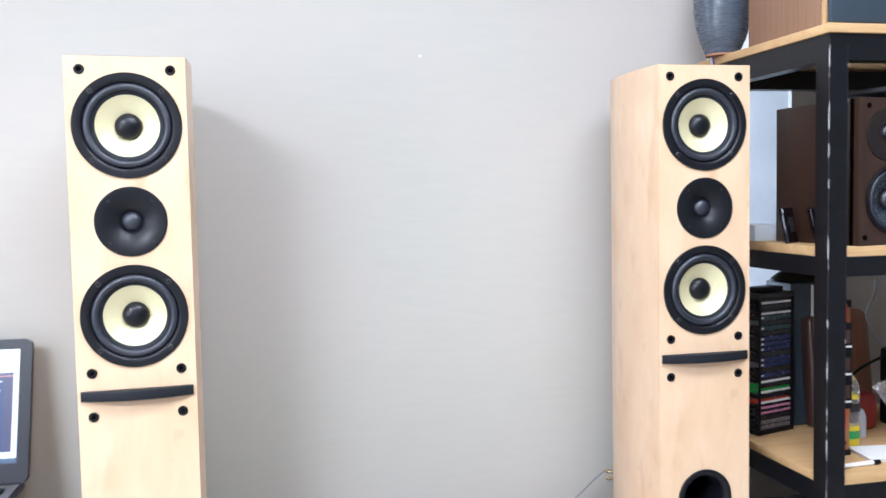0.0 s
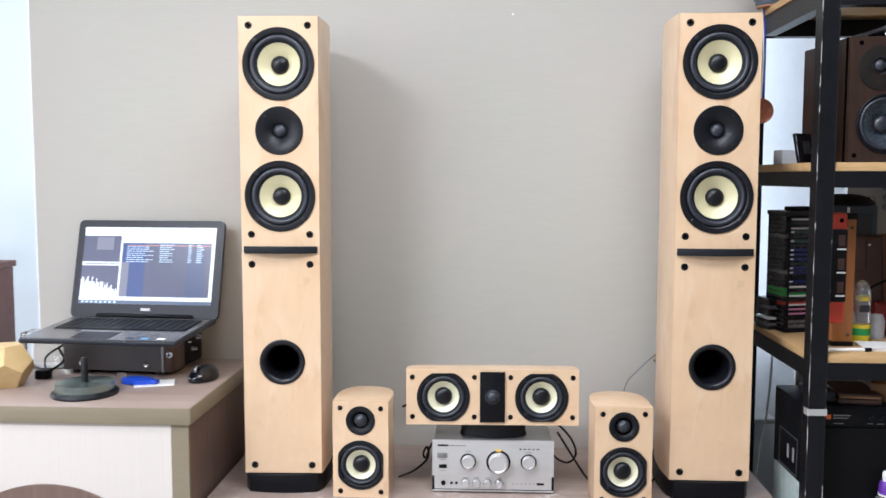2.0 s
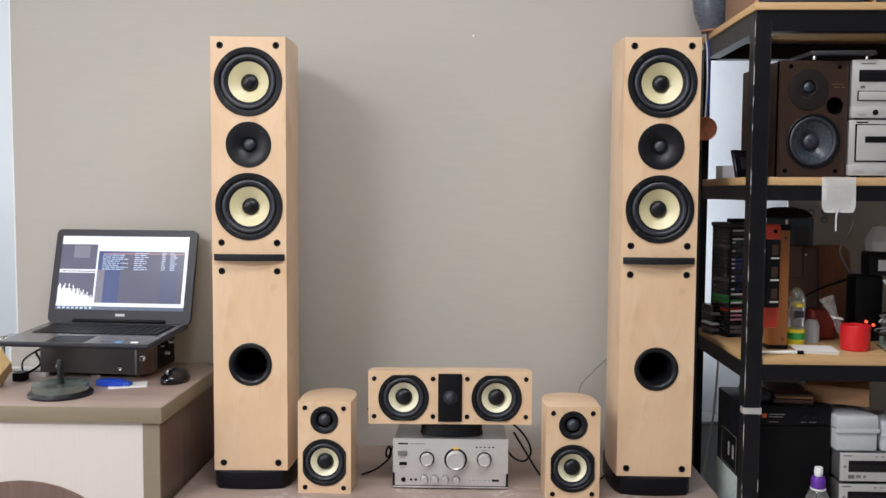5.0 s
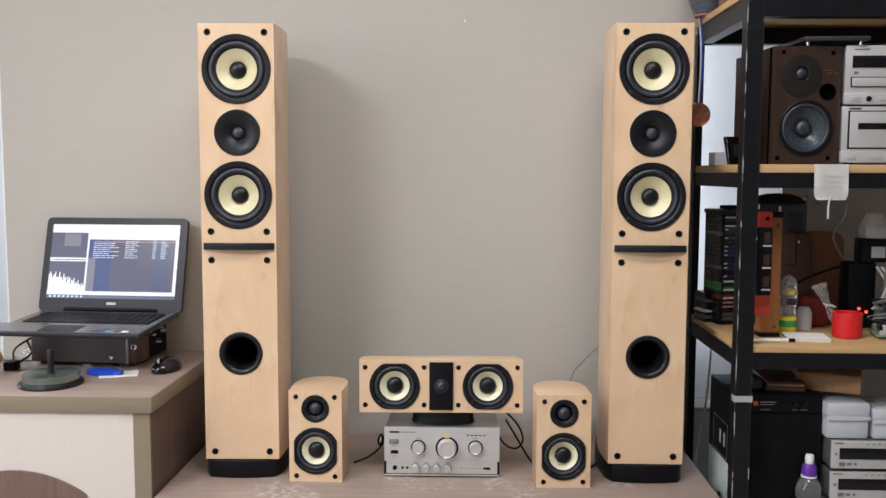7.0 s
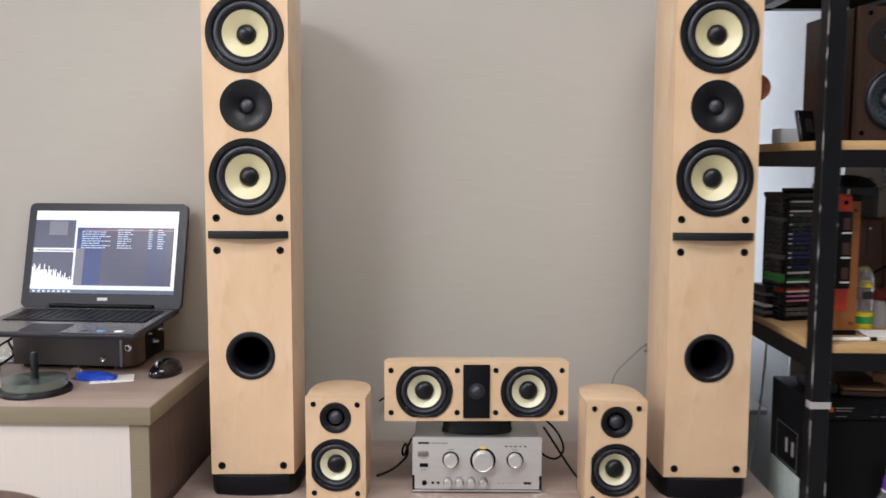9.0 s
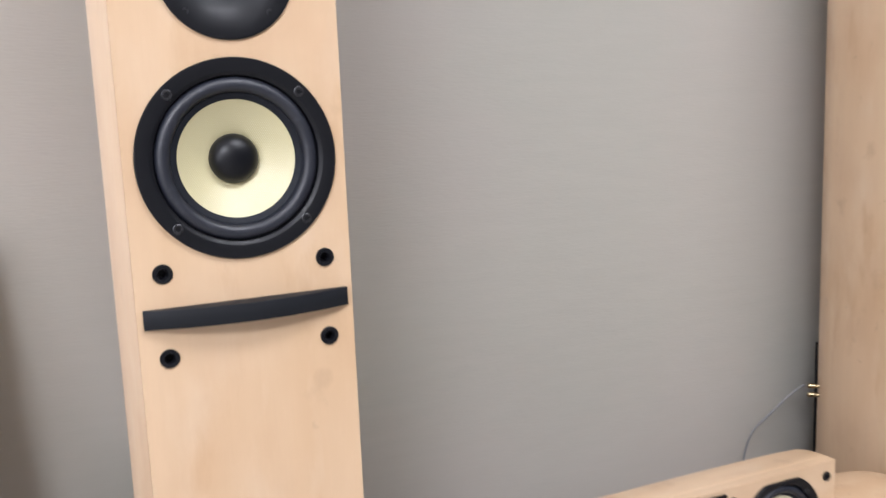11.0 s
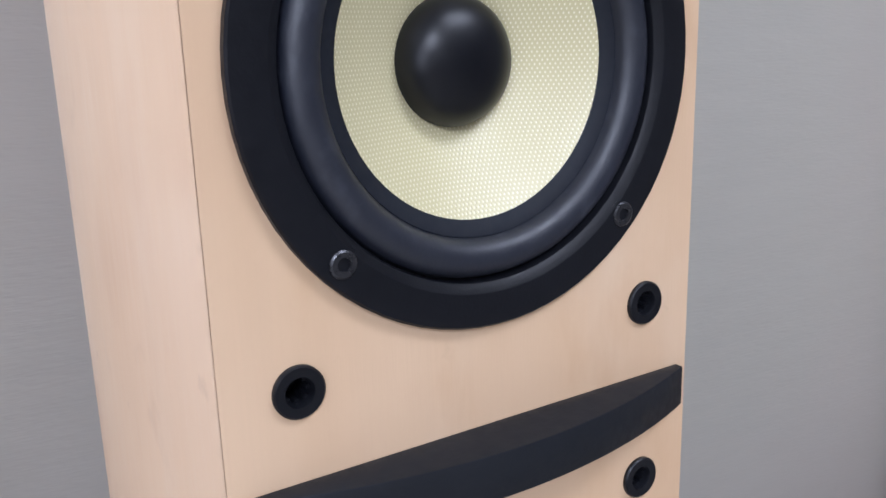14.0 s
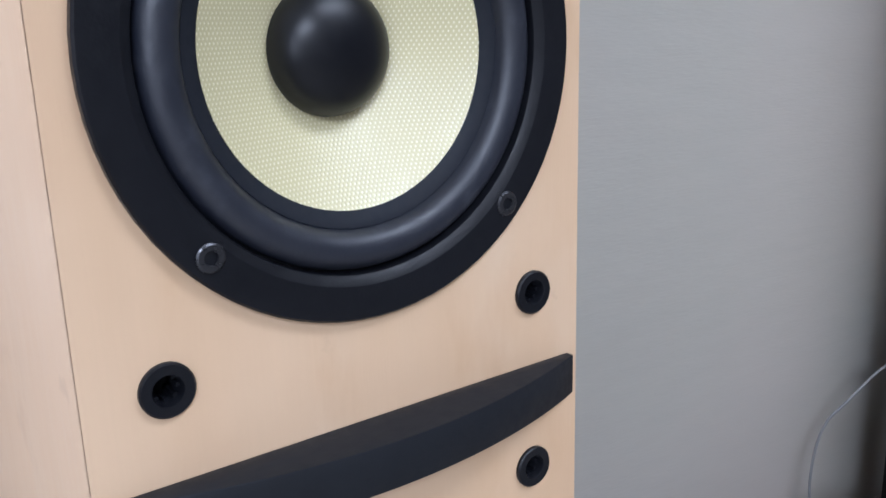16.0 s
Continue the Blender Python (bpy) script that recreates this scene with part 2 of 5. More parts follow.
M.update(
    pencil=mat("faint_pencil", (0.70, 0.70, 0.69), 0.7, var=0.05),
    grey_cable=mat("grey_cable", (0.22, 0.225, 0.23), 0.45, var=0.08),
    film=mat("cellophane", (0.85, 0.87, 0.88), 0.2, var=0.04, trans=0.86),
    screw=mat("blackened_steel", (0.055, 0.055, 0.06), 0.32, 0.7, var=0.1, scale=60),
    dusty=dusty("dusty_wood_laminate"),
    clear=clear("clear_plastic", (0.93, 0.95, 0.95)),
    frosted=mat("frosted_plastic", (0.66, 0.69, 0.73), 0.4, var=0.06, scale=12, trans=0.3),
    haze=mat("hazy_clear_plastic", (0.92, 0.94, 0.96), 0.10, var=0.02, trans=0.93, rvar=0.0),
    red=mat("red_plastic", (0.62, 0.015, 0.02), 0.35, var=0.08),
    redorange=mat("red_orange_plastic", (0.62, 0.06, 0.03), 0.45, var=0.1),
    orange_wood=mat("orange_veneer", (0.42, 0.17, 0.05), 0.45, col2=(0.32, 0.12, 0.035), scale=6, stretch=(12, 12, 0.8)),
    oak=mat("brown_veneer", (0.27, 0.155, 0.09), 0.5, col2=(0.19, 0.10, 0.055), scale=7, stretch=(12, 14, 0.6)),
    gold_wood=mat("pale_gold_wood", (0.62, 0.45, 0.22), 0.4, col2=(0.50, 0.34, 0.14), scale=8),
    brown=mat("brown_cabinet", (0.072, 0.027, 0.019), 0.5, spec=0.3, var=0.15, scale=6),
    leather=mat("dark_brown_leather", (0.05, 0.022, 0.016), 0.45, var=0.2, scale=25, bump=0.2, bscale=200),
    board=mat("chopping_board_wood", (0.30, 0.14, 0.075), 0.5, col2=(0.20, 0.085, 0.045), scale=6, stretch=(12, 12, 0.8)),
    card=mat("cardboard", (0.29, 0.16, 0.08), 0.8, var=0.08, scale=12),
    paper=mat("white_paper", (0.78, 0.78, 0.76), 0.7, var=0.03),
    bead=mat("dull_white_bead", (0.50, 0.50, 0.49), 0.4, var=0.1),
    tinted=mat("greenish_disc_plastic", (0.30, 0.38, 0.34), 0.3, var=0.15, scale=30),
    sticker_blue=mat("pale_blue_sticker", (0.10, 0.32, 0.55), 0.4, var=0.06),
    dark_red=mat("dark_red_cloth", (0.20, 0.018, 0.012), 0.6, var=0.2, scale=20),
    copper_paint=mat("copper_brown_paint", (0.11, 0.075, 0.06), 0.4, 0.3, var=0.1),
    blue=mat("blue_plastic", (0.015, 0.06, 0.45), 0.35, var=0.08),
    bluegrey=mat("blue_grey_vinyl", (0.03, 0.045, 0.062), 0.45, var=0.1),
    vase=mat("slate_glaze", (0.085, 0.105, 0.135), 0.28, col2=(0.05, 0.06, 0.08), scale=8, stretch=(1, 1, 12), bump=0.3, bscale=40),
    terracotta=mat("terracotta", (0.32, 0.15, 0.08), 0.7, var=0.1),
    copper=mat("copper_medal", (0.42, 0.15, 0.08), 0.38, 0.7, var=0.45, scale=70, bump=1.0, bscale=140),
    orange=mat("orange_plastic", (0.75, 0.14, 0.02), 0.4, var=0.08),
    yellow_orange=mat("amber_plastic", (0.72, 0.30, 0.03), 0.35, var=0.08),
    yellow=mat("yellow_plastic", (0.75, 0.60, 0.03), 0.35, var=0.06),
    green=mat("green_label", (0.03, 0.32, 0.07), 0.4, var=0.08),
    purple=mat("purple_cap", (0.12, 0.03, 0.32), 0.4, var=0.08),
    pcb=mat("circuit_board", (0.09, 0.17, 0.12), 0.5, col2=(0.30, 0.32, 0.28), scale=90),
    cable=mat("black_cable", (0.004, 0.004, 0.0045), 0.5, var=0.1, spec=0.15),
    white_cable=mat("white_cable", (0.65, 0.66, 0.68), 0.4, var=0.05),
    brass=mat("brass", (0.34, 0.27, 0.16), 0.3, 1.0, var=0.05),
    disc=glint(mat("disc_surface", (0.40, 0.48, 0.45), 0.26, 0.9, var=0.02, scale=3, rvar=0)),
    display=mat("black_display", (0.004, 0.004, 0.006), 0.12, var=0.1),
    laptop=mat("graphite_laptop", (0.014, 0.0145, 0.021), 0.40, spec=0.3, var=0.06, scale=30),
    palmrest=mat("brushed_palm_rest", (0.20, 0.197, 0.20), 0.24, 0.6, var=0.05, stretch=(1, 20, 1)),
)


# ---- building helpers ----
def shade(bm, angle=32):
    for f in bm.faces:
        f.smooth = True
    for e in bm.edges:
        e.smooth = len(e.link_faces) == 2 and e.calc_face_angle(9) < radians(angle)


def part(name, bm, material, parent=None, label="", angle=32):
    """Links a bmesh as one mesh object under a thing or a part."""
    bmesh.ops.recalc_face_normals(bm, faces=bm.faces[:])
    shade(bm, angle)
    me = bpy.data.meshes.new(name)
    bm.to_mesh(me)
    bm.free()
    for m in material if isinstance(material, (list, tuple)) else [material]:
        me.materials.append(m)
    ob = new(name, me)
    ob.parent = parent
    return tagged(ob, label)


def thing(name, m, label, category, group="", kind=""):
    ob = new(name)
    ob.empty_display_size = 0.05
    ob.matrix_world = m
    return tagged(ob, label, category, group, kind)


def structure(name, bm, material, label="", category=""):
    return tagged(part(name, bm, material), label, category, kind="structure")


def box(x0, x1, y0, y1, z0, z1, bevel=0.0, bm=None, seg=2):
    bm = bm or bmesh.new()
    r = bmesh.ops.create_cube(bm, size=1)
    m = Matrix.Translation(((x0 + x1) / 2, (y0 + y1) / 2, (z0 + z1) / 2)) @ Matrix.Diagonal((x1 - x0, y1 - y0, z1 - z0, 1))
    bmesh.ops.transform(bm, matrix=m, verts=r["verts"])
    if bevel:
        es = list({e for v in r["verts"] for e in v.link_edges})
        bmesh.ops.bevel(bm, geom=es, offset=bevel, segments=seg, profile=0.5, affect="EDGES")
    return bm


def prism(pts, z0, z1, bevel=0.0, bm=None):
    """An upright prism over a plan outline."""
    bm = bm or bmesh.new()
    f = bm.faces.new([bm.verts.new((x, y, z0)) for x, y in pts])
    r = bmesh.ops.extrude_face_region(bm, geom=[f])
    vs = [v for v in r["geom"] if isinstance(v, bmesh.types.BMVert)]
    bmesh.ops.translate(bm, vec=(0, 0, z1 - z0), verts=vs)
    if bevel:
        es = [e for e in bm.edges if abs(e.verts[0].co.z - e.verts[1].co.z) < 1e-6]
        bmesh.ops.bevel(bm, geom=es, offset=bevel, segments=2, profile=0.5, affect="EDGES")
    return bm


def lathe(profile, x=0, z=0, y=0, seg=48, bm=None, axis="y"):
    """A surface of revolution of (radius, height) pairs; the height runs towards -y, or upwards for axis z."""
    bm = bm or bmesh.new()
    rings = []
    for r, h in profile:
        n = 1 if r < 1e-6 else seg
        ring = []
        for i in range(n):
            a = 2 * math.pi * i / seg
            c, s = r * math.cos(a), r * math.sin(a)
            ring.append(bm.verts.new((x + c, y - h, z + s) if axis == "y" else (x + c, y + s, z + h)))
        rings.append(ring)
    for a, b in zip(rings, rings[1:]):
        for i in range(seg):
            q = [a[i % len(a)], a[(i + 1) % len(a)], b[(i + 1) % len(b)], b[i % len(b)]]
            q = list(dict.fromkeys(q))
            if len(q) > 2:
                bm.faces.new(q)
    return bm


def plate(outline, holes, y0, y1, seg=40):
    """A board facing -y with round holes through it. holes: (x, z, r)."""
    bm = bmesh.new()

    def loop(pts):
        vs = [bm.verts.new((x, y0, z)) for x, z in pts]
        return [bm.edges.new((a, b)) for a, b in zip(vs, vs[1:] + vs[:1])]

    es = loop(outline)
    for x, z, r in holes:
        n = seg if r > 0.02 else 16
        es += loop([(x + r * math.cos(2 * math.pi * i / n), z + r * math.sin(2 * math.pi * i / n)) for i in range(n)])
    bmesh.ops.triangle_fill(bm, edges=es, use_beauty=True, use_dissolve=False)
    r = bmesh.ops.extrude_face_region(bm, geom=bm.faces[:])
    bmesh.ops.translate(bm, vec=(0, y1 - y0, 0), verts=[v for v in r["geom"] if isinstance(v, bmesh.types.BMVert)])
    return bm


def sweep(pts, r, seg=8, bm=None, smooth=6):
    """A round cable or rod along points, rounded between them."""
    bm = bm or bmesh.new()
    P = [Vector(p) for p in pts]
    if smooth > 1 and len(P) > 2:
        Q = []
        for i in range(len(P) - 1):
            a, b, c, d = P[max(i - 1, 0)], P[i], P[i + 1], P[min(i + 2, len(P) - 1)]
            for k in range(smooth):
                t = k / smooth
                Q.append(0.5 * ((2 * b) + (c - a) * t + (2 * a - 5 * b + 4 * c - d) * t * t + (3 * b - a - 3 * c + d) * t ** 3))
        P = Q + [P[-1]]
    rings = []
    for i, p in enumerate(P):
        d = (P[min(i + 1, len(P) - 1)] - P[max(i - 1, 0)]).normalized()
        u = d.orthogonal().normalized() if i == 0 else (u - d * u.dot(d)).normalized()
        v = d.cross(u)
        rings.append([bm.verts.new(p + r * (math.cos(2 * math.pi * k / seg) * u + math.sin(2 * math.pi * k / seg) * v)) for k in range(seg)])
    for a, b in zip(rings, rings[1:]):
        for k in range(seg):
            bm.faces.new((a[k], a[(k + 1) % seg], b[(k + 1) % seg], b[k]))
    bm.faces.new(rings[0]), bm.faces.new(rings[-1])
    return bm


def flat(pts, bm=None):
    bm = bm or bmesh.new()
    bm.faces.new([bm.verts.new(p) for p in pts])
    return bm


WALL, PLAT, DESK, FLOOR, CEIL = 0.365, 0.45, 0.68, -0.07, 2.6

# ---- room ----
structure("wall_back", box(-1.235, 0.690, WALL, WALL + 0.3, FLOOR, CEIL), M["wall"], "taupe papered wall behind the loudspeakers", "wall")
structure("wall_back_right", box(0.92, 2.6, WALL + 0.03, WALL + 0.045, FLOOR, CEIL), M["grey_wall"], "grey board wall behind the steel rack", "wall")
# added grey panel: paints the shade low on the niche's white wall
structure("wall_low_shade", box(0.805, 0.9195, WALL + 0.031, WALL + 0.045, FLOOR, 0.80), M["grey_wall"], "added grey panel standing in for shade low on the white wall", "wall")
structure("window_sill", box(0.6945, 0.80, WALL + 0.16, WALL + 0.274, 0.478, 0.492, 0.003), M["grey_wall"], "narrow grey sill under the window", "sill")
structure("window_1", box(0.6905, 0.694, WALL + 0.02, WALL + 0.272, 0.66, CEIL), glow("frosted_daylight_pane", (0.90, 0.95, 1.0), 3.0), "tall frosted window pane glowing with daylight", "window")
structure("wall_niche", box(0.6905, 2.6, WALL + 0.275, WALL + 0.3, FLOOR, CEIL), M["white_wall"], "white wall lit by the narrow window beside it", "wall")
structure("wall_right", box(2.6, 2.7, -4, WALL + 0.3, FLOOR, CEIL), M["room_wall"], "beige painted side wall", "wall")
structure("wall_front", box(-2.7, 2.7, -4.1, -4, FLOOR, CEIL), M["room_wall"], "beige painted wall facing the loudspeakers", "wall")
# unseen wall; its two openings are added to hold the fill lamps
wl = bmesh.new()
for y0, y1, z0, z1 in ((-4, -2.62, FLOOR, CEIL), (-2.62, -1.28, FLOOR, 0.83), (-2.62, -1.28, 2.07, CEIL), (-1.28, 0.385, FLOOR, CEIL), (0.385, 0.775, FLOOR, 0.58), (0.385, 0.775, 2.52, CEIL), (0.775, 1.3, FLOOR, CEIL)):
    box(-2.7, -2.6, y0, y1, z0, z1, bm=wl)
structure("wall_left", wl, M["room_wall"], "unseen beige side wall with two openings added for the fill lamps", "wall")
structure("floor", box(-2.7, 2.7, -4.1, 1.4, FLOOR - 0.1, FLOOR), M["floor"], "pale tiled floor", "floor")
structure("ceiling", box(-2.7, 2.7, -4.1, 1.4, CEIL, CEIL + 0.1), M["ceiling"], "plain white ceiling", "ceiling")
structure("backdrop", box(-2.6, -1.23, 0.8, 0.82, FLOOR, CEIL), glow("daylight_blind", (0.90, 0.97, 1.0), 0.54), "white roller blind lit by daylight", "blind")

# ---- desk and platform ----
desk = thing("desk", pose(0, 0, 0), "taupe wood-grain desk with cream front and dark arched panel", "desk")
part("top", box(-1.9, -0.648, -0.144, WALL - 0.003, DESK - 0.034, DESK, 0.001), M["desk"], desk)
part("edge_band", box(-1.9, -0.6446, -0.148, -0.1445, DESK - 0.036, DESK - 0.0005, 0.0008), M["desk_edge"], desk, "olive edge band")
part("edge_band", box(-0.6476, -0.6446, -0.1440, WALL - 0.004, DESK - 0.036, DESK - 0.0005, 0.0008), M["desk_edge"], desk, "olive edge band")
part("side_panel", box(-0.685, -0.655, -0.130, WALL - 0.004, FLOOR, DESK - 0.0345), M["desk_dark"], desk)
part("front_post", box(-0.690, -0.652, -0.140, -0.1305, FLOOR, DESK - 0.0365), M["desk_edge"], desk)
part("front_panel", box(-1.9, -0.6905, -0.139, -0.12, FLOOR, DESK - 0.0365), M["cream"], desk, "cream laminate front")

platform = thing("low_cabinet", pose(0, 0, 0), "low taupe wood-grain cabinet carrying the loudspeakers", "cabinet")
part("top", box(-0.645, 0.634, -0.170, WALL - 0.003, PLAT - 0.03, PLAT, 0.001), M["dusty"], platform)
part("body", box(-0.64, 0.62, -0.15, WALL - 0.005, FLOOR, PLAT - 0.0305), M["desk_dark"], platform)


# ---- loudspeakers ----
def socket(x, z, parent, y=0.0, r=0.0075):
    """Black cup into which a grille peg fits, with teeth inside."""
    s = r / 0.0075
    bm = lathe([(0.0078 * s, -0.0002), (0.0078 * s, 0.0011), (0.0073 * s, 0.0017), (0.0045 * s, 0.0015), (0.0041 * s, 0.0008), (0.0040 * s, -0.010), (0, -0.010)], x, z, y, 28)
    for i in range(8):
        a = math.pi * i / 4
        cx, cz = x + 0.0037 * s * math.cos(a), z + 0.0037 * s * math.sin(a)
        box(cx - 0.0006 * s, cx + 0.0006 * s, y + 0.0015, y + 0.009, cz - 0.0006 * s, cz + 0.0006 * s, bm=bm)
    return part("grille_socket", bm, M["black"], parent)


def screw(x, z, parent, y, r=0.0045):
    bm = lathe([(r * 1.25, 0.0), (r * 1.22, -0.0004), (r * 1.05, -0.0008), (r, 0.0007), (r * 0.85, 0.0011), (r * 0.5, 0.0011), (r * 0.46, -0.001), (0, -0.001)], x, z, y, 18)
    return part("screw", bm, M["screw"], parent, "black socket-head screw")


def woofer(x, z, R, parent, y=0.0, flat_sides=0.0, vertical=False, seg=72, cap_size=1.0):
    """Round driver: chamfered flange, rubber surround, cone edge ring, woven cone, dust cap, screws."""
    k = R / 0.080
    prof = [(R, -0.0005), (R, 0.0024), (R - 0.0007, 0.0032), (0.0692 * k, 0.0035), (0.0689 * k, 0.0034), (0.0661 * k, 0.0014 * k), (0.0658 * k, 0.0006 * k), (0.0656 * k, -0.0035 * k), (0.0630 * k, -0.0040 * k)]
    bm = lathe(prof, x, z, y, seg)
    if flat_sides:
        for v in bm.verts:
            if vertical:
                v.co.z = z + max(-flat_sides, min(flat_sides, v.co.z - z))
            else:
                v.co.x = x + max(-flat_sides, min(flat_sides, v.co.x - x))
    fl = part("woofer", bm, M["black"], parent, "black driver with pale yellow woven cone", 30)
    arc = [(0.0652 * k, -0.0038 * k)]
    for i in range(13):
        a = math.pi * 0.97 * i / 12
        arc.append(((0.0588 + 0.0061 * math.cos(a)) * k, (-0.0028 + 0.0062 * math.sin(a)) * k))
    arc += [(0.0525 * k, -0.0026 * k)]
    sr = part("surround", lathe(arc, x, z, y, seg), M["rubber"], fl, "black rubber surround", 60)
    part("cone_edge", lathe([(0.0528 * k, -0.0025 * k), (0.0524 * k, -0.0021 * k), (0.0517 * k, -0.0023 * k), (0.0478 * k, -0.0039 * k), (0.0472 * k, -0.0046 * k), (0.0470 * k, -0.0056 * k)], x, z, y, seg), M["ring"], sr, "matt black ring glued to the cone", 60)
    cone = [((0.0474 - 0.0272 * (t / 8)) * k, (-0.0044 - 0.0150 * (t / 8) ** 0.9) * k) for t in range(9)] + [(0.018 * k, -0.021 * k)]
    part("cone", lathe(cone, x, z, y, seg), M["pale_kevlar" if flat_sides else "kevlar"], fl, "pale yellow woven cone", 60)
    q = cap_size
    cap = [(0.0203 * q * k, -0.0195 * k), (0.0202 * q * k, -0.0178 * k + (q - 1) * 0.014 * k)] + [(0.0199 * q * k * math.cos(a), (-0.0174 + (q - 1) * 0.014 + 0.0120 * q * math.sin(a)) * k) for a in [math.pi / 2 * i / 10 for i in range(1, 11)]]
    cap[-1] = (0, cap[-1][1])
    part("dust_cap", lathe(cap, x, z, y, 40), M["cap"], fl, "black domed dust cap", 60)
    for a in (45, 135, 225, 315):
        q = 0.0732 * k
        if flat_sides:
            q = 0.068 * k
        screw(x + q * math.cos(radians(a)), z + q * math.sin(radians(a)), fl, y - 0.0030, 0.0042 * max(k, 0.75))
    return fl


def tweeter(x, z, R, parent, y=0.0, seg=56, horn=True):
    d = 0.012 if horn else 0.003
    r0 = 0.0165 if horn else 0.021
    prof = [(R, -0.0005), (R, 0.0020), (R - 0.001, 0.0026)]
    for i in range(9):
        t = i / 8
        prof.append((R - 0.002 - (R - 0.002 - r0) * t, 0.0026 - d * t * t))
    prof += [(r0 - 0.0006, 0.0026 - d - 0.0015), (r0 - 0.0022, 0.0014 - d - 0.001)]
    tw = part("tweeter", lathe(prof, x, z, y, seg), M["black"], parent, "", 45)
    rd = 0.0148 if horn else 0.0138
    dome = [(rd + 0.001, 0.0 - d)] + [(rd * math.cos(a), -d + 0.0095 * math.sin(a)) for a in [math.pi / 2 * i / 8 for i in range(9)]]
    dome[-1] = (0, dome[-1][1])
    part("dome", lathe(dome, x, z, y, 32), M["rubber"], tw, "black dome", 60)
    for a in (45, 135, 225, 315):
        q = R * 0.86
        screw(x + q * math.cos(radians(a)), z + q * math.sin(radians(a)), tw, y - 0.0012, 0.003)
    return tw


def d_plan(half, depth, y0, bulge=0.0065):
    """Plan outline with a flat front, gently bowed sides and a rounded back."""
    side = [(1.0, 0.0, 0), (1.0, 0.14, 0.6), (1.0, 0.29, 1.0), (0.995, 0.44, 0.9), (0.985, 0.56, 0.5), (0.94, 0.68, 0.2), (0.855, 0.79, 0), (0.69, 0.895, 0), (0.41, 0.965, 0), (0.0, 1.0, 0)]
    right = [(half * a + bulge * c, y0 + (depth - y0) * b) for a, b, c in side]
    return right + [(-x, y) for x, y in right[-2::-1]]


TOWER_HALF, TOWER_DEPTH = 0.0880, 0.30


def tower():
    t = thing("tower_loudspeaker", pose(0, 0, 0), "tall maple-veneer floor loudspeaker with two pale yellow cones", "loudspeaker", "tower loudspeakers")
    z0, z1 = 0.044, 1.074
    sock = [(s * 0.0655, z) for z in (1.0535, 0.5925, 0.525, 0.063) for s in (-1, 1)]
    W1, TW, W2, PORT = 0.9695, 0.8235, 0.6780, 0.302
    holes = [(0, W1, 0.0672), (0, W2, 0.0668), (0, TW, 0.046), (0, PORT, 0.045)] + [(x, z, 0.0076) for x, z in sock]
    h = TOWER_HALF
    part("baffle", plate([(s * (h - 0.0002), z) for s, z in ((-1, z0 + 0.0004), (1, z0 + 0.0004), (1, z1 - 0.0004), (-1, z1 - 0.0004))], holes, 0, 0.019, 64), M["maple"], t)
    body = prism(d_plan(h, TOWER_DEPTH, 0.0004), z0, z1)
    bmesh.ops.delete(body, geom=[f for f in body.faces if all(v.co.y < 0.002 for v in f.verts)], context="FACES_ONLY")
    part("cabinet", body, M["maple"], t, "", 40)
    # thin black sheet behind the holes, painting the cabinet's inner darkness
    part("shade_backing", plate([(-0.08, 0.06), (0.08, 0.06), (0.08, 1.06), (-0.08, 1.06)], [(0, PORT, 0.0385)], 0.0193, 0.0196), M["pit"], t)
    part("plinth", prism([(0.0, -0.012), (0.045, -0.009), (0.078, -0.002)] + d_plan(h + 0.002, TOWER_DEPTH + 0.006, 0.022, 0.0075) + [(-0.078, -0.002), (-0.045, -0.009)], 0.0, z0 - 0.001, 0.003), M["satin"], t, "black plinth", 40)
    woofer(0, W1, 0.0800, t)
    woofer(0, W2, 0.0793, t)
    tweeter(0, TW, 0.0535, t)
    port = [(0.0515, -0.0005), (0.0515, 0.0022), (0.0505, 0.0030), (0.047, 0.0034), (0.0435, 0.0026), (0.040, 0.0), (0.0375, -0.005), (0.036, -0.012), (0.0355, -0.0185), (0.0355, -0.045), (0.036, -0.13)]
    pt = part("bass_port", lathe(port, 0, PORT, 0, 56), M["port"], t, "black flared bass port", 50)
    part("tube", lathe([(0.0365, -0.1295), (0, -0.1297)], 0, PORT, 0, 40), M["pit"], pt, "black disc painting the shade inside the port")
    # bowed black bar across the front
    n, w, d, zb = 28, 0.0828, 0.0160, 0.558
    arc = [(-w + 2 * w * i / n, -(0.0035 + d * (1 - abs(2 * i / n - 1) ** 2.0))) for i in range(n + 1)]
    part("front_bar", prism([(w, -0.0003), (-w, -0.0003)] + arc, zb - 0.0077, zb + 0.0077, 0.0007), M["bar"], t, "bowed black bar", 40)
    for x, z in sock:
        socket(x, z, t)
    part("terminal_plate", box(-0.034, 0.034, 0.27, 0.3015, 0.05, 0.33, 0.002), M["satin"], t, "black terminal plate")
    for z in (0.258, 0.272):
        for s in (-1,):
            bm = lathe([(0.003, 0), (0.003, 0.008), (0.0042, 0.009), (0.0042, 0.018), (0.0025, 0.020), (0, 0.020)], 0, 0, 0, 14)
            bmesh.ops.transform(bm, matrix=Matrix.Translation((s * 0.060, 0.262, z)) @ Matrix.Rotation(radians(180 - 50 * s), 4, "Z"), verts=bm.verts[:])
            part("terminal", bm, M["brass"], t, "brass binding post")
    return t


left_tower = tower()
left_tower.matrix_world = pose(-0.480, -0.003, PLAT, 0, 0, 2)
copy_thing(left_tower, pose(0.4825, 0, PLAT, 0, 0, 0))


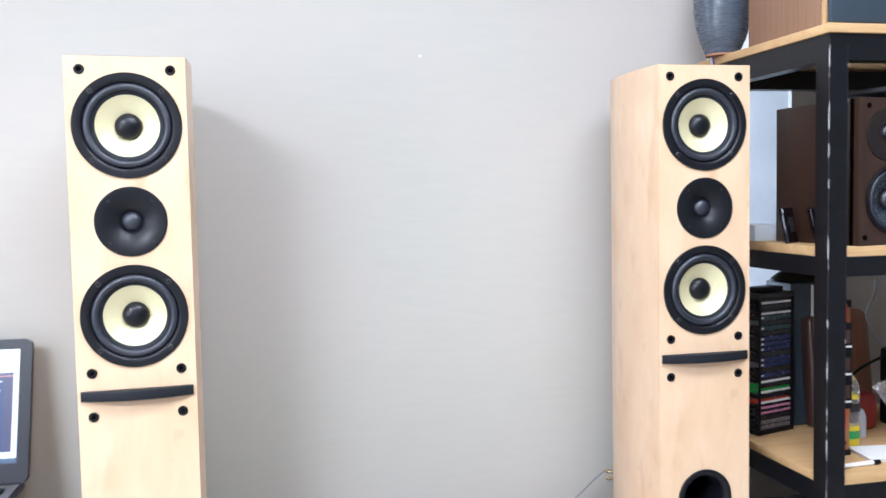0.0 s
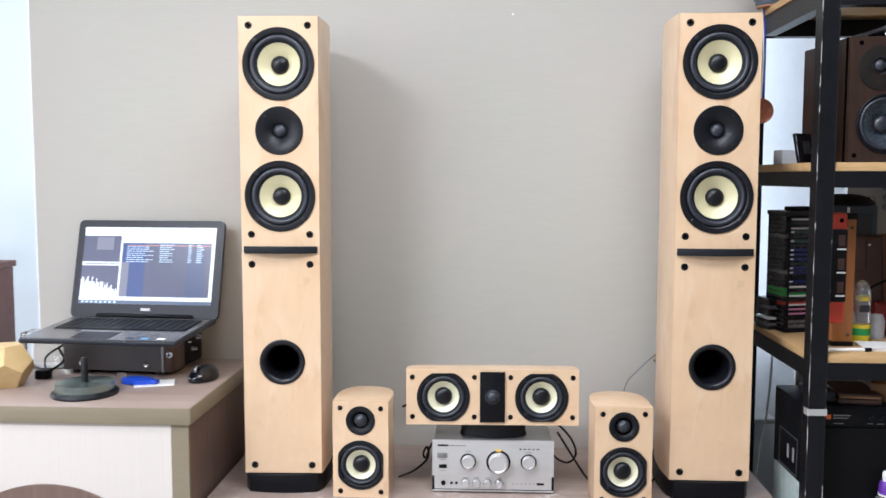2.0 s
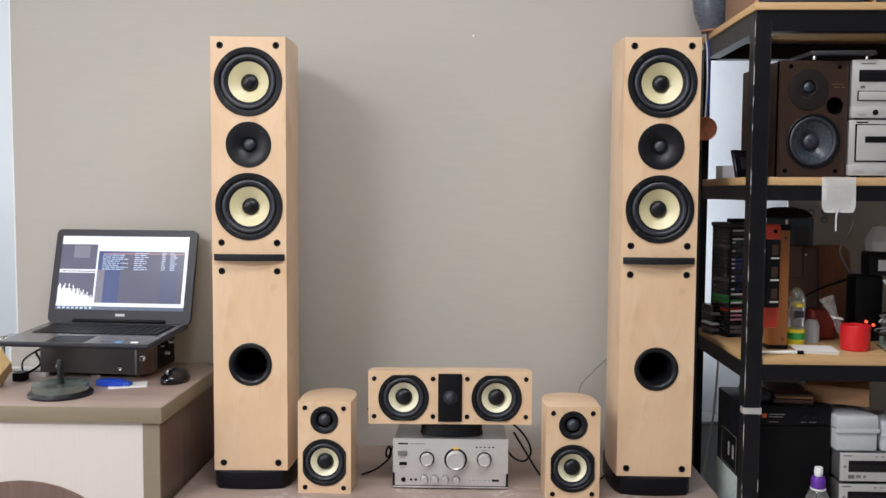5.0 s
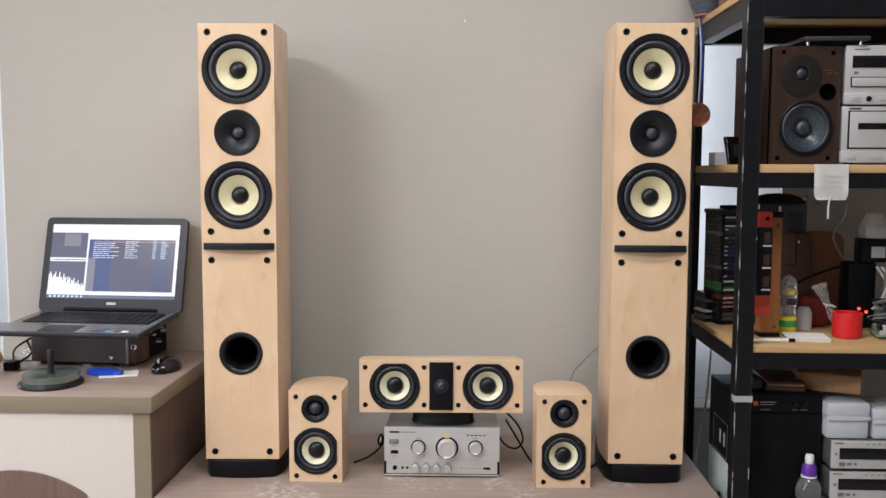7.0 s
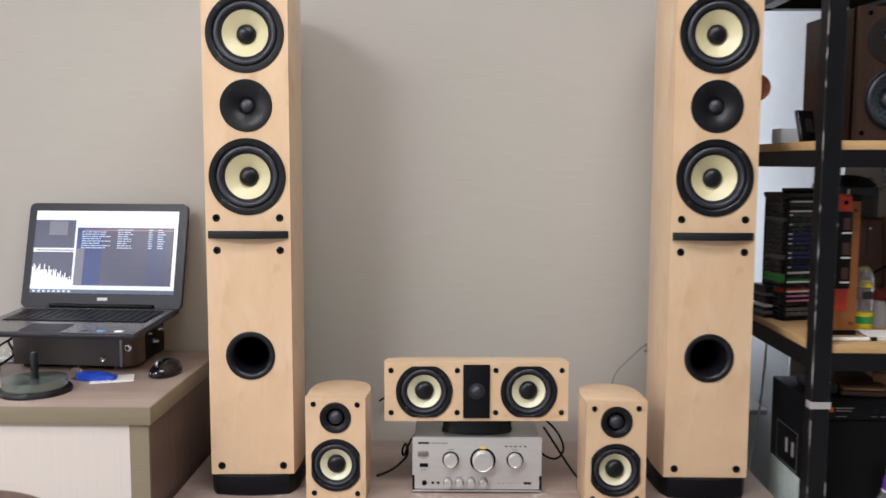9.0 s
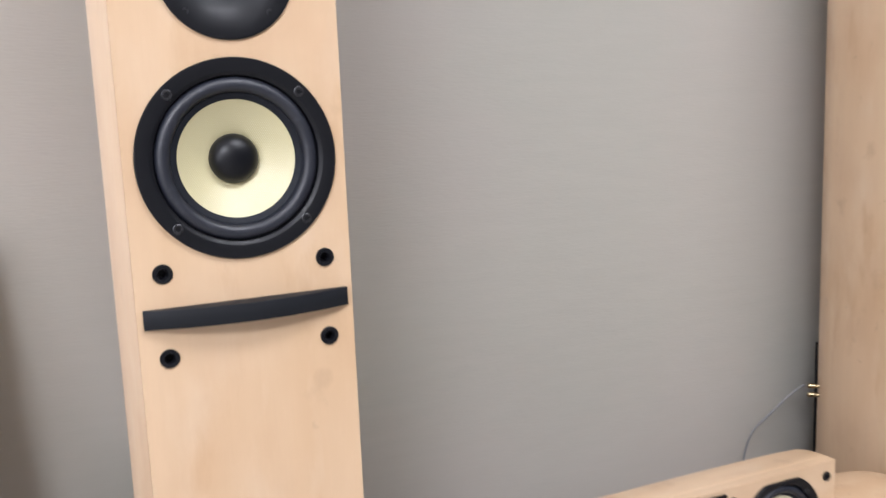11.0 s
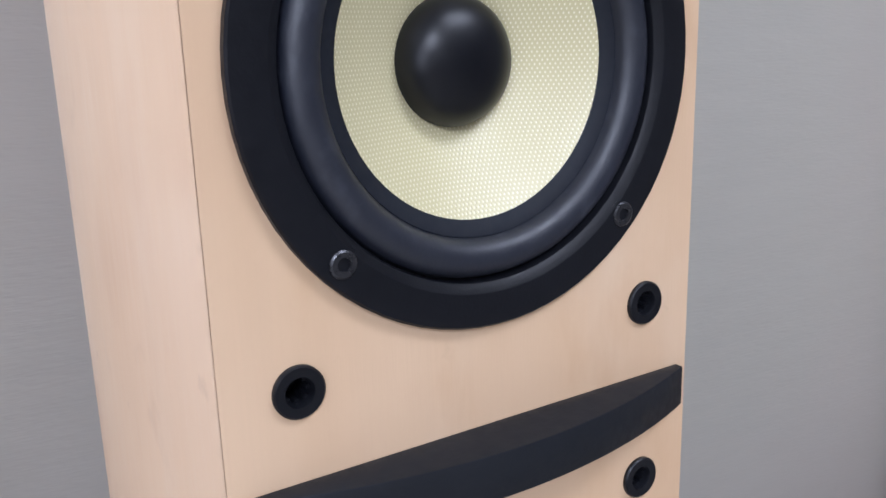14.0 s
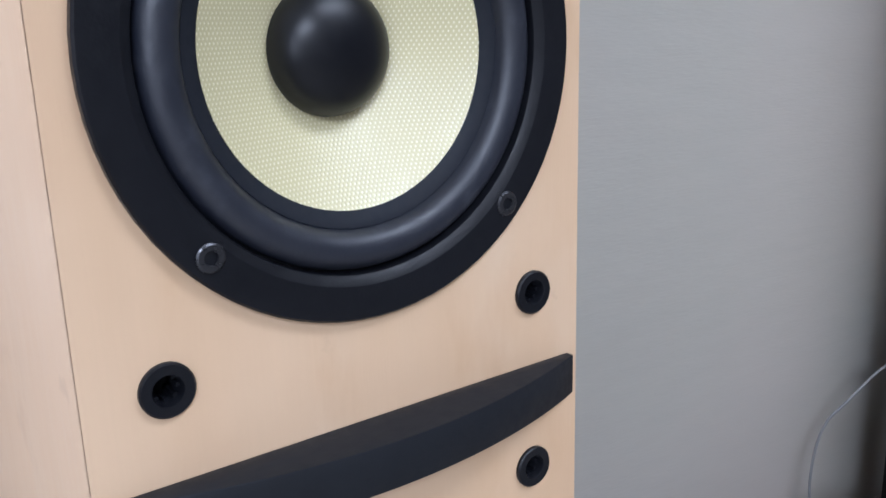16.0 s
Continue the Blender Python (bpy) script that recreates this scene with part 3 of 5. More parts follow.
def satellite():
    t = thing("bookshelf_loudspeaker", pose(0, 0, 0), "small maple-veneer loudspeaker with pale yellow cone and rounded back", "loudspeaker", "small loudspeakers")
    h, H = 0.0632, 0.220
    sock = [(s * 0.046, z) for z in (0.205, 0.014) for s in (-1, 1)]
    W, T = 0.075, 0.177
    part("baffle", plate([(-h, 0), (h, 0), (h, H), (-h, H)], [(0, W, 0.0475), (0, T, 0.024)] + [(x, z, 0.0056) for x, z in sock], 0, 0.014, 48), M["maple"], t)
    # black sheet again in place of the shade inside
    part("shade_backing", box(-0.055, 0.055, 0.0142, 0.0146, 0.012, H - 0.012), M["pit"], t)
    part("cabinet", prism(d_plan(h, 0.15, 0.0148, 0.002), 0, H, 0.0012), M["maple"], t, "", 40)
    woofer(0, W, 0.0565, t, flat_sides=0.051, seg=56, cap_size=1.36)
    tweeter(0, T, 0.0330, t, horn=False)
    for x, z in sock:
        socket(x, z, t, 0, 0.0055)
    return t


sat = satellite()
sat.matrix_world = pose(-0.2985, -0.030, PLAT, 0, 0, -1.5)
copy_thing(sat, pose(0.2845, -0.046, PLAT, 0, 0, 2.0))


def centre():
    t = thing("centre_loudspeaker", pose(-0.003, 0.016, 0.6085, 0, 0, 1.6), "wide maple-veneer centre loudspeaker with two pale yellow cones", "loudspeaker")
    h, H = 0.196, 0.128
    sock = [(s * x, z) for z in (0.110, 0.0185) for x in (0.041, 0.182) for s in (-1, 1)]
    holes = [(s * 0.1115, 0.064, 0.0508) for s in (-1, 1)] + [(x, z, 0.0056) for x, z in sock]
    part("baffle", plate([(-h, 0), (h, 0), (h, H), (-h, H)], holes, 0, 0.014, 48), M["maple_flat"], t)
    # black sheet that darkens the inside behind the driver holes
    part("shade_backing", box(-0.185, 0.185, 0.0142, 0.0146, 0.012, H - 0.012), M["pit"], t)
    side = [(1.0, 0.015), (1.0, 0.022), (0.99, 0.032), (0.965, 0.041), (0.92, 0.046), (0.8, 0.049), (0.5, 0.051), (0, 0.052)]
    right = [(h * a, y) for a, y in side]
    part("cabinet", prism(right + [(-x, y) for x, y in right[-2::-1]], 0, H, 0.0012), M["maple_flat"], t, "", 40)
    for s in (-1, 1):
        woofer(s * 0.1115, 0.064, 0.0605, t, flat_sides=0.0550, vertical=True, seg=56, cap_size=1.32)
    pl = part("tweeter_plate", box(-0.0285, 0.0285, -0.005, -0.0003, 0.007, 0.123, 0.0015), M["satin"], t, "black tweeter plate")
    dome = [(0.0175, 0.0), (0.0170, 0.0012), (0.0148, 0.0002)] + [(0.0136 * math.cos(a), 0.001 + 0.0105 * math.sin(a)) for a in [math.pi / 2 * i / 8 for i in range(9)]]
    dome[-1] = (0, dome[-1][1])
    part("dome", lathe(dome, 0, 0.066, -0.0049, 32), M["rubber"], pl, "", 60)
    for x, z in sock:
        socket(x, z, t, 0, 0.0055)
    return t


M["maple_flat"] = maple("maple_veneer_crosswise", (1.0, 26, 26))
centre()
stand = thing("speaker_stand", pose(0.0, 0.075, 0.5717), "oval black cradle under the centre loudspeaker", "stand")
bm = lathe([(0, 0), (0.054, 0), (0.055, 0.003), (0.053, 0.010), (0.053, 0.030), (0.055, 0.0366), (0, 0.0366)], axis="z", seg=40)
bmesh.ops.scale(bm, vec=(1.42, 0.72, 1), verts=bm.verts[:])
part("cradle", bm, M["black"], stand)

# ---- amplifier ----
amp = thing("amplifier", pose(-0.001, 0.014, PLAT, 0, 0, 0.5), "compact silver stereo amplifier with round knobs", "amplifier")
part("case", box(-0.135, 0.135, 0.006, 0.27, 0.010, 0.1205, 0.002), M["silver_dark"], amp, "metal case in the darker shaded silver")
part("front_panel", box(-0.1385, 0.1385, -0.002, 0.0055, 0.040, 0.1225), M["silver"], amp)
part("lower_panel", box(-0.1335, 0.1335, -0.0020, 0.0055, 0.0095, 0.0399), M["silver"], amp)
part("lower_strip", box(-0.1385, 0.1385, -0.002, 0.0055, 0.0035, 0.0075, 0.0008), M["silver"], amp)
part("gap", box(-0.1335, 0.1335, -0.0018, 0.0055, 0.0076, 0.0094), M["pit"], amp, "gap with its shade painted black")
for s in (-1, 1):
    part("side_notch", box(s * 0.1362 - 0.0026, s * 0.1362 + 0.0026, -0.0024, 0.0055, 0.0078, 0.0395), M["satin"], amp, "black notch")


def knob(x, z, r, d, parent, label="silver knob", dark=True):
    bm = lathe([(r * 1.02, 0), (r * 1.02, d * 0.15), (r, d * 0.2), (r * 0.97, d * 0.85), (r * 0.93, d), (r * 0.80, d * 1.03), (r * 0.74, d * 0.97), (0, d * 0.94)], x, z, -0.002, 40)
    k = part("knob", bm, M["silver"], parent, label, 25)
    part("ring", lathe([(r * 1.22, 0.0), (r * 1.22, 0.0012), (r * 1.16, 0.0014), (r * 1.12, 0.0006), (r * 0.99, 0.0006)], x, z, -0.002, 40), M["satin" if dark else "silver_dark"], k, "dark ring round the knob")
    return k


knob(-0.0565, 0.0745, 0.0148, 0.014, amp)
big = knob(0.0125, 0.0735, 0.0225, 0.02, amp, "large silver volume knob")
part("index_light", box(0.0055, 0.0195, -0.0050, -0.003, 0.0985, 0.1035, 0.001), glow("amber_light", (1.0, 0.62, 0.12), 0.7), big, "amber index lamp")
knob(0.081, 0.0745, 0.0148, 0.014, amp)
for x in (-0.0626, -0.0378, -0.0124, 0.0143):
    knob(x, 0.0245, 0.0080, 0.011, amp, dark=False)
part("power_button", box(-0.127, -0.104, -0.005, -0.002, 0.082, 0.094, 0.001), M["silver_dark"], amp)
part("button", box(-0.123, -0.105, -0.0035, -0.002, 0.058, 0.0665, 0.0008), M["satin"], amp, "black standby button")
part("headphone_jack", lathe([(0.0055, 0), (0.0055, 0.0025), (0.004, 0.003), (0.0032, 0.001), (0, 0.001)], -0.113, 0.0235, -0.0015, 24), M["satin"], amp)
for x in (-0.0945, -0.083):
    part("jack", lathe([(0.003, 0), (0.003, 0.002), (0, 0.002)], x, 0.0235, -0.0015, 16), M["satin"], amp)
for i in range(5):
    part("lettering_bar", box(0.060 + i * 0.010, 0.065 + i * 0.010, -0.0026, -0.0019, 0.103, 0.1055), M["satin"], amp)
for i in range(6):
    part("lettering_bar", box(0.045 + i * 0.0092, 0.049 + i * 0.0092, -0.0026, -0.0019, 0.0225, 0.024), M["silver_dark"], amp)
part("lettering_bar", box(-0.126, -0.102, -0.0026, -0.0019, 0.109, 0.1128), M["satin"], amp)
part("lettering_bar", box(-0.098, -0.062, -0.0024, -0.0019, 0.1098, 0.1118), M["silver_dark"], amp)
for x, z in ((-0.115, 0.0775), (-0.115, 0.052), (-0.0565, 0.097), (0.081, 0.097), (-0.0626, 0.036), (-0.0378, 0.036), (-0.0124, 0.036), (0.0143, 0.036)):
    part("lettering_bar", box(x - 0.006, x + 0.006, -0.0024, -0.0019, z - 0.0006, z + 0.0006), M["silver_dark"], amp)
part("badge", box(0.100, 0.117, -0.003, -0.0018, 0.0205, 0.026, 0.0006), M["satin"], amp)
for s in (-1, 1):
    for y in (0.03, 0.24):
        part("foot", lathe([(0.012, 0), (0.012, 0.0098), (0, 0.0098)], s * 0.11, 0, y, 20, axis="z"), M["black"], amp)

# ---- steel rack ----
rack = thing("steel_rack", pose(0, 0, 0), "black angle-steel rack with pine boards", "rack")
RX0, RX1, RY0, RY1 = 0.660, 1.60, -0.096, 0.345


def angle_post(x, y, sx, sy, z0, z1, w=0.036):
    """An L-section upright: two flanges that meet at (x, y)."""
    t = 0.003
    a = [(0, 0), (w, 0), (w, t), (t, t), (t, w), (0, w)]
    return part("post", prism([(x + sx * u, y + sy * v) for u, v in a], z0, z1), M["rack"], rack)


for x, sx in ((RX0, 1), (RX1, -1)):
    for y, sy in ((RY0, 1), (RY1, -1)):
        angle_post(x, y, sx, sy, FLOOR, 1.548, 0.036 if sy > 0 else 0.024)
worn = blotch(mat("worn_steel_edge", (0.012, 0.012, 0.014), 0.5, var=0.3, scale=40), (0.42, 0.41, 0.40), 60, 0.50, 0.56, 0.9, (1, 1, 0.4))
chips = blotch(mat("chipped_steel_edge", (0.006, 0.006, 0.008), 0.5, var=0.3, scale=40), (0.40, 0.39, 0.38), 70, 0.62, 0.66, 0.9, (1, 1, 0.5))
part("worn_edge", box(RX0 - 0.0004, RX0 + 0.0012, RY0 - 0.0004, RY0 + 0.0012, 0.31, 1.546), worn, rack, "edge worn to bare steel")
part("worn_edge", box(RX0 + 0.0345, RX0 + 0.0363, RY0 - 0.0004, RY0 + 0.0012, 0.31, 1.546), chips, rack, "edge with chipped paint")
for ztop, bt, bh in ((1.582, 0.016, 0.045), (1.203, 0.018, 0.034), (0.800, 0.016, 0.036), (0.300, 0.016, 0.036)):
    over = -0.002 if ztop > 1.5 else 0.0045
    part("board", box(RX0 + over, RX1 - over, RY0 + over, RY1 - over, ztop - bt, ztop, 0.001), M["pine"], rack, "pine board")
    zb = ztop - bt
    for y0, y1, ya, yb in ((RY0 + 0.0035, RY0 + 0.0065, RY0 + 0.0067, RY0 + 0.034), (RY1 - 0.0065, RY1 - 0.0035, RY1 - 0.034, RY1 - 0.0067)):
        bm = box(RX0 + 0.004, RX1 - 0.004, y0, y1, zb - bh, zb - 0.0004)
        part("beam", box(RX0 + 0.040, RX1 - 0.040, ya, yb, zb - bh, zb - bh + 0.003, bm=bm), M["rack"], rack)
    for x0, x1, xa, xb in ((RX0 + 0.0035, RX0 + 0.0065, RX0 + 0.0067, RX0 + 0.034), (RX1 - 0.0065, RX1 - 0.0035, RX1 - 0.034, RX1 - 0.0067)):
        bm = box(x0, x1, RY0 + 0.007, RY1 - 0.007, zb - bh, zb - 0.0004)
        part("beam", box(xa, xb, RY0 + 0.040, RY1 - 0.040, zb - bh, zb - bh + 0.003, bm=bm), M["rack"], rack)

# ---- desk front, wall fittings ----
AX, AH, AR = -0.966, 0.166, 0.0545
RAD = (AH * AH + AR * AR) / (2 * AR)
arch = [(AX - AH, FLOOR + 0.1), (AX + AH, FLOOR + 0.1)] + [(AX + RAD * math.sin(a), 0.507 - RAD + RAD * math.cos(a)) for a in [math.asin(AH / RAD) * (1 - i / 12) for i in range(25)]]
part("arched_panel", plate(arch, [(-0.9625, 0.36, 0.012)], -0.1445, -0.1393), M["desk_dark"], desk, "dark arched wood panel")
part("pull", box(-1.01, -0.905, -0.153, -0.1447, 0.398, 0.416, 0.003), M["satin"], desk, "black pull")
tagged(part("wall_pin", lathe([(0, 0), (0.003, 0.0), (0.003, 0.002), (0, 0.004)], 0.046, 1.59, WALL, 12), M["paper"]), "tiny white pin stuck in the papered wall", "pin")

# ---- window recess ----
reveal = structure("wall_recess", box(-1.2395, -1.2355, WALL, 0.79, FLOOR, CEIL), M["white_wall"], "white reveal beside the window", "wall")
cab = thing("brown_cabinet", pose(0, 0, 0), "dark brown cabinet in the window recess", "cabinet")
part("body", box(-1.85, -1.426, 0.405, 0.58, FLOOR, 0.905, 0.002), M["brown"], cab)
part("top", box(-1.87, -1.418, 0.395, 0.585, 0.9055, 0.923, 0.002), M["brown"], cab)
tub = thing("disc_tub", pose(-1.468, 0.455, 0.923), "clear plastic tub of recordable discs", "tub")
part("base", lathe([(0, 0), (0.044, 0), (0.044, 0.007), (0, 0.007)], axis="z"), M["satin"], tub)
part("cover", lathe([(0.040, 0.0075), (0.040, 0.050), (0.037, 0.054), (0, 0.054)], axis="z"), M["clear"], tub, "clear cover")
for i in range(6):
    part("disc", lathe([(0.008, 0.012 + i * 0.006), (0.036, 0.012 + i * 0.006), (0.036, 0.0145 + i * 0.006), (0.008, 0.0145 + i * 0.006)], axis="z"), M["tinted"], tub)
tray = thing("desk_organiser", pose(-1.605, 0.46, 0.923), "dark tray crowded with small bottles and packs", "organiser")
part("tray", box(-0.09, 0.085, -0.05, 0.05, 0, 0.028, 0.003), M["bluegrey"], tray)
for i, (x, c) in enumerate(((-0.06, "green"), (-0.02, "purple"), (0.02, "paper"), (0.05, "green"))):
    part("bottle", lathe([(0, 0.028), (0.014, 0.028), (0.014, 0.085), (0.006, 0.095), (0.006, 0.11), (0, 0.11)], x, 0, 0, 16, axis="z"), M[c], tray)
part("pack", box(-0.08, 0.075, 0.012, 0.045, 0.1105, 0.175, 0.006), M["leather"], tray, "dark pack")
part("pack_label", box(-0.03, 0.02, 0.010, 0.0118, 0.125, 0.155), M["paper"], tray, "pale label")

chain = bmesh.new()
c0, c1 = Vector((-1.288, 0.53, 2.50)), Vector((-1.262, 0.05, 0.688))
for i in range(230):
    t = i / 229
    p = c0.lerp(c1, t) + Vector((0, -0.03 * math.sin(math.pi * t), 0))
    r = bmesh.ops.create_icosphere(chain, subdivisions=1, radius=0.0054)
    bmesh.ops.scale(chain, vec=(1.25, 1, 0.72), verts=r["verts"])
    bmesh.ops.translate(chain, vec=p, verts=r["verts"])
tagged(part("blind_chain", chain, M["bead"]), "white bead chain of the roller blind hanging down", "blind chain")

# ---- things on the desk ----
unit = thing("audio_unit", pose(-0.945, 0.165, DESK, 0, 0, -4.5), "dark grey audio unit under the laptop", "audio unit")
part("case", box(-0.135, 0.125, 0.0, 0.19, 0.008, 0.1085, 0.003), mat("warm_grey_enamel", (0.115, 0.108, 0.112), 0.45, var=0.08, scale=30, spec=0.4), unit)
part("corner_trim", box(0.1255, 0.1335, -0.004, 0.03, 0.008, 0.1085, 0.002), M["silver_dark"], unit, "silver corner trim")
part("side_panel", prism([(0.1338, 0.0), (0.142, 0.001), (0.151, 0.006), (0.1565, 0.016), (0.158, 0.030), (0.158, 0.062), (0.1338, 0.062)], 0.008, 0.1085, 0.001), M["copper_paint"], unit, "rounded copper-brown corner")
part("side_panel", box(0.1255, 0.150, 0.0625, 0.19, 0.008, 0.1085, 0.002), M["satin"], unit)
part("corner_jack", lathe([(0.008, 0), (0.008, 0.003), (0.005, 0.004), (0.004, 0.001), (0, 0.001)], 0.145, 0.052, 0.003, 20), M["chrome"], unit)
for x in (-0.085, 0.085):
    part("stud", lathe([(0.007, 0), (0.007, 0.003), (0.004, 0.005), (0, 0.004)], x, 0.025, 0, 20), M["chrome"], unit)
for y, z, r in ((0.085, 0.07, 0.006), (0.12, 0.045, 0.008), (0.15, 0.07, 0.009)):
    bm = lathe([(r, 0), (r, 0.004), (r * 0.5, 0.016), (0, 0.016)], 0, 0, 0, 16)
    bmesh.ops.transform(bm, matrix=Matrix.Translation((0.150, y, z)) @ Matrix.Rotation(radians(90), 4, "Z"), verts=bm.verts[:])
    part("connector", bm, M["chrome"], unit)
part("port_row", box(0.1502, 0.153, 0.075, 0.16, 0.077, 0.092, 0.001), M["silver_dark"], unit)
for x in (-0.11, 0.11):
    for y in (0.02, 0.17):
        part("foot", lathe([(0.01, 0), (0.01, 0.0078), (0, 0.0078)], x, 0, y, 16, axis="z"), M["rubber"], unit)

LAP = pose(-0.904, 0.262, 0.787, 3.5, 0, -4)
lap = thing("laptop", LAP, "open graphite laptop showing a music player on screen", "laptop")
part("base", box(-0.195, 0.193, -0.242, 0.004, 0.008, 0.020, 0.004, seg=3), M["laptop"], lap)
part("deck", box(-0.190, 0.188, -0.236, -0.012, 0.0202, 0.0212), M["palmrest"], lap, "grey palm rest")
part("touchpad", box(-0.075, 0.022, -0.233, -0.165, 0.0213, 0.0217), M["laptop"], lap)
for x, c in ((0.098, "sticker_blue"), (0.138, "paper"), (0.062, "bluegrey")):
    part("sticker", box(x, x + 0.018, -0.226, -0.212, 0.0213, 0.0216), M[c], lap)
part("key_well", box(-0.165, 0.172, -0.142, -0.03, 0.0213, 0.0217), M["satin"], lap)
for r in range(6):
    n = 17
    for i in range(n):
        if r == 5 and 4 < i < 9 and i != 5:
            continue
        x0 = -0.163 + i * 0.01965
        x1 = x0 + (0.0165 if not (r == 5 and i == 5) else 0.075)
        y1 = -0.033 - r * 0.0182
        part("key", box(x0, x1, y1 - 0.0150, y1, 0.0218, 0.0238), M["black"], lap)
part("hinge", box(-0.13, 0.13, -0.006, 0.006, 0.0205, 0.029, 0.003), M["satin"], lap)
TILT = Matrix.Translation((0, 0.002, 0.018)) @ Matrix.Rotation(radians(-18.5), 4, "X")


def lidded(bm):
    bmesh.ops.transform(bm, matrix=TILT, verts=bm.verts[:])
    return bm


LW, LH = 0.394, 0.259
bm = box(-LW / 2 - 0.008, LW / 2, 0, 0.012, 0, LH)
es = [e for e in bm.edges if abs(e.verts[0].co.y - e.verts[1].co.y) > 0.005]
bmesh.ops.bevel(bm, geom=es, offset=0.014, segments=5, profile=0.5, affect="EDGES")
lid = part("lid", lidded(bm), M["laptop"], lap, "dark lid with screen")
SX0, SX1, SZ0, SZ1 = -0.186, 0.176, 0.036, 0.240


def patch(u0, u1, v0, v1, level, material, name="screen_area"):
    """An area of the lit screen; u to the right, v downwards, both 0 to 1."""
    y = -0.0004 - 0.0002 * level
    x0, x1 = SX0 + (SX1 - SX0) * u0, SX0 + (SX1 - SX0) * u1
    za, zb = SZ1 - (SZ1 - SZ0) * v1, SZ1 - (SZ1 - SZ0) * v0
    return part(name, lidded(flat([(x0, y, za), (x1, y, za), (x1, y, zb), (x0, y, zb)])), material, lid)


S = dict(white=glow("screen_white", (0.95, 0.97, 1.0), 0.95), navy=glow("screen_navy", (0.018, 0.055, 0.22), 0.9), slate=glow("screen_slate", (0.075, 0.078, 0.145), 0.9), pale=glow("screen_pale", (0.20, 0.20, 0.26), 0.9),
         text=glow("screen_text", (0.62, 0.76, 0.95), 0.85), rose=glow("screen_rose", (0.55, 0.25, 0.28), 0.8), dusk=glow("screen_dusk", (0.055, 0.075, 0.17), 0.9), bar=glow("taskbar", (0.10, 0.14, 0.22), 0.8))
patch(0, 1, 0, 1, 0, S["white"], "screen")
patch(0.30, 0.975, 0.205, 0.905, 1, S["navy"])
patch(0.0, 0.285, 0.115, 0.455, 1, S["slate"])
patch(0.0, 0.285, 0.505, 0.905, 1, S["slate"])
patch(0.48, 0.975, 0.21, 0.905, 2, S["slate"])
patch(0.80, 0.93, 0.30, 0.905, 3, S["dusk"])
patch(0, 1, 0.955, 1, 1, S["bar"])
patch(0.34, 0.975, 0.232, 0.243, 3, S["rose"])
patch(0.30, 0.36, 0.46, 0.905, 2, S["pale"])
patch(0.10, 0.23, 0.13, 0.30, 2, S["pale"])
patch(0.935, 0.955, 0.62, 0.80, 4, S["slate"])
patch(0.02, 0.285, 0.478, 0.488, 2, S["slate"])
random.seed(21)
for i in range(9):
    v = 0.225 + i * 0.0275
    for u0, u1 in ((0.335, 0.56), (0.585, 0.70), (0.80, 0.835), (0.865, 0.925)):
        if i == 0 and u0 < 0.5:
            continue
        u, end = u0, u1 - random.uniform(0, 0.45) * (u1 - u0)
        while u < end - 0.008:
            w = min(random.uniform(0.012, 0.045), end - u)
            patch(u, u + w, v, v + 0.011, 4, S["text"], "text_line")
            u += w + 0.006
for i in range(34):
    f = i / 33
    h = (0.27 - 0.18 * f ** 1.6) * (0.82 + 0.28 * math.sin(i * 2.3) * math.cos(i * 0.9))
    patch(0.003 + i * 0.0083, 0.0108 + i * 0.0083, 0.905 - h, 0.905, 2, S["white"])
for i in range(8):
    patch(0.02 + i * 0.035, 0.04 + i * 0.035, 0.965, 0.99, 2, S["text"])
part("logo_shape", lidded(box(-0.013, 0.013, -0.0008, -0.0002, 0.019, 0.026)), M["silver_dark"], lid)

spindle = thing("disc_spindle", pose(-0.925, -0.035, DESK), "black spindle holding a stack of shiny discs", "disc spindle")
part("base", lathe([(0, 0), (0.072, 0), (0.073, 0.004), (0.071, 0.009), (0.062, 0.012), (0, 0.012)], axis="z"), M["black"], spindle)
part("rod", lathe([(0.0075, 0.012), (0.0075, 0.08), (0.005, 0.084), (0, 0.085)], axis="z", seg=20), M["black"], spindle)
for i in range(9):
    z = 0.0125 + i * 0.0018
    part("disc", lathe([(0.0085, z), (0.063, z), (0.063, z + 0.0013), (0.0085, z + 0.0013)], axis="z"), M["disc"], spindle)
mouse = thing("mouse", pose(-0.700, 0.115, DESK, 0, 0, -20), "glossy black computer mouse", "mouse")
bm = bmesh.new()
bmesh.ops.create_uvsphere(bm, u_segments=28, v_segments=16, radius=1)
for v in bm.verts:
    v.co = 0.86 * Vector((v.co.x * 0.033 * (1 - 0.12 * v.co.y), v.co.y * 0.055, max(v.co.z, -0.25) * 0.034 * (1 + 0.15 * v.co.y) + 0.0085))
part("shell", bm, M["display"], mouse, "", 60)
bm = lathe([(0.010, -0.004), (0.011, 0.0), (0.010, 0.004)], 0, 0, 0, 20)
bmesh.ops.transform(bm, matrix=Matrix.Translation((0, -0.024, 0.030)) @ Matrix.Rotation(radians(90), 4, "Z"), verts=bm.verts[:])
part("wheel", bm, M["silver_dark"], mouse)
for s in (-1, 1):
    part("button_seam", sweep([(s * 0.005, -0.045, 0.017), (s * 0.005, -0.026, 0.031), (s * 0.005, -0.002, 0.036)], 0.0008, 6), M["satin"], mouse)

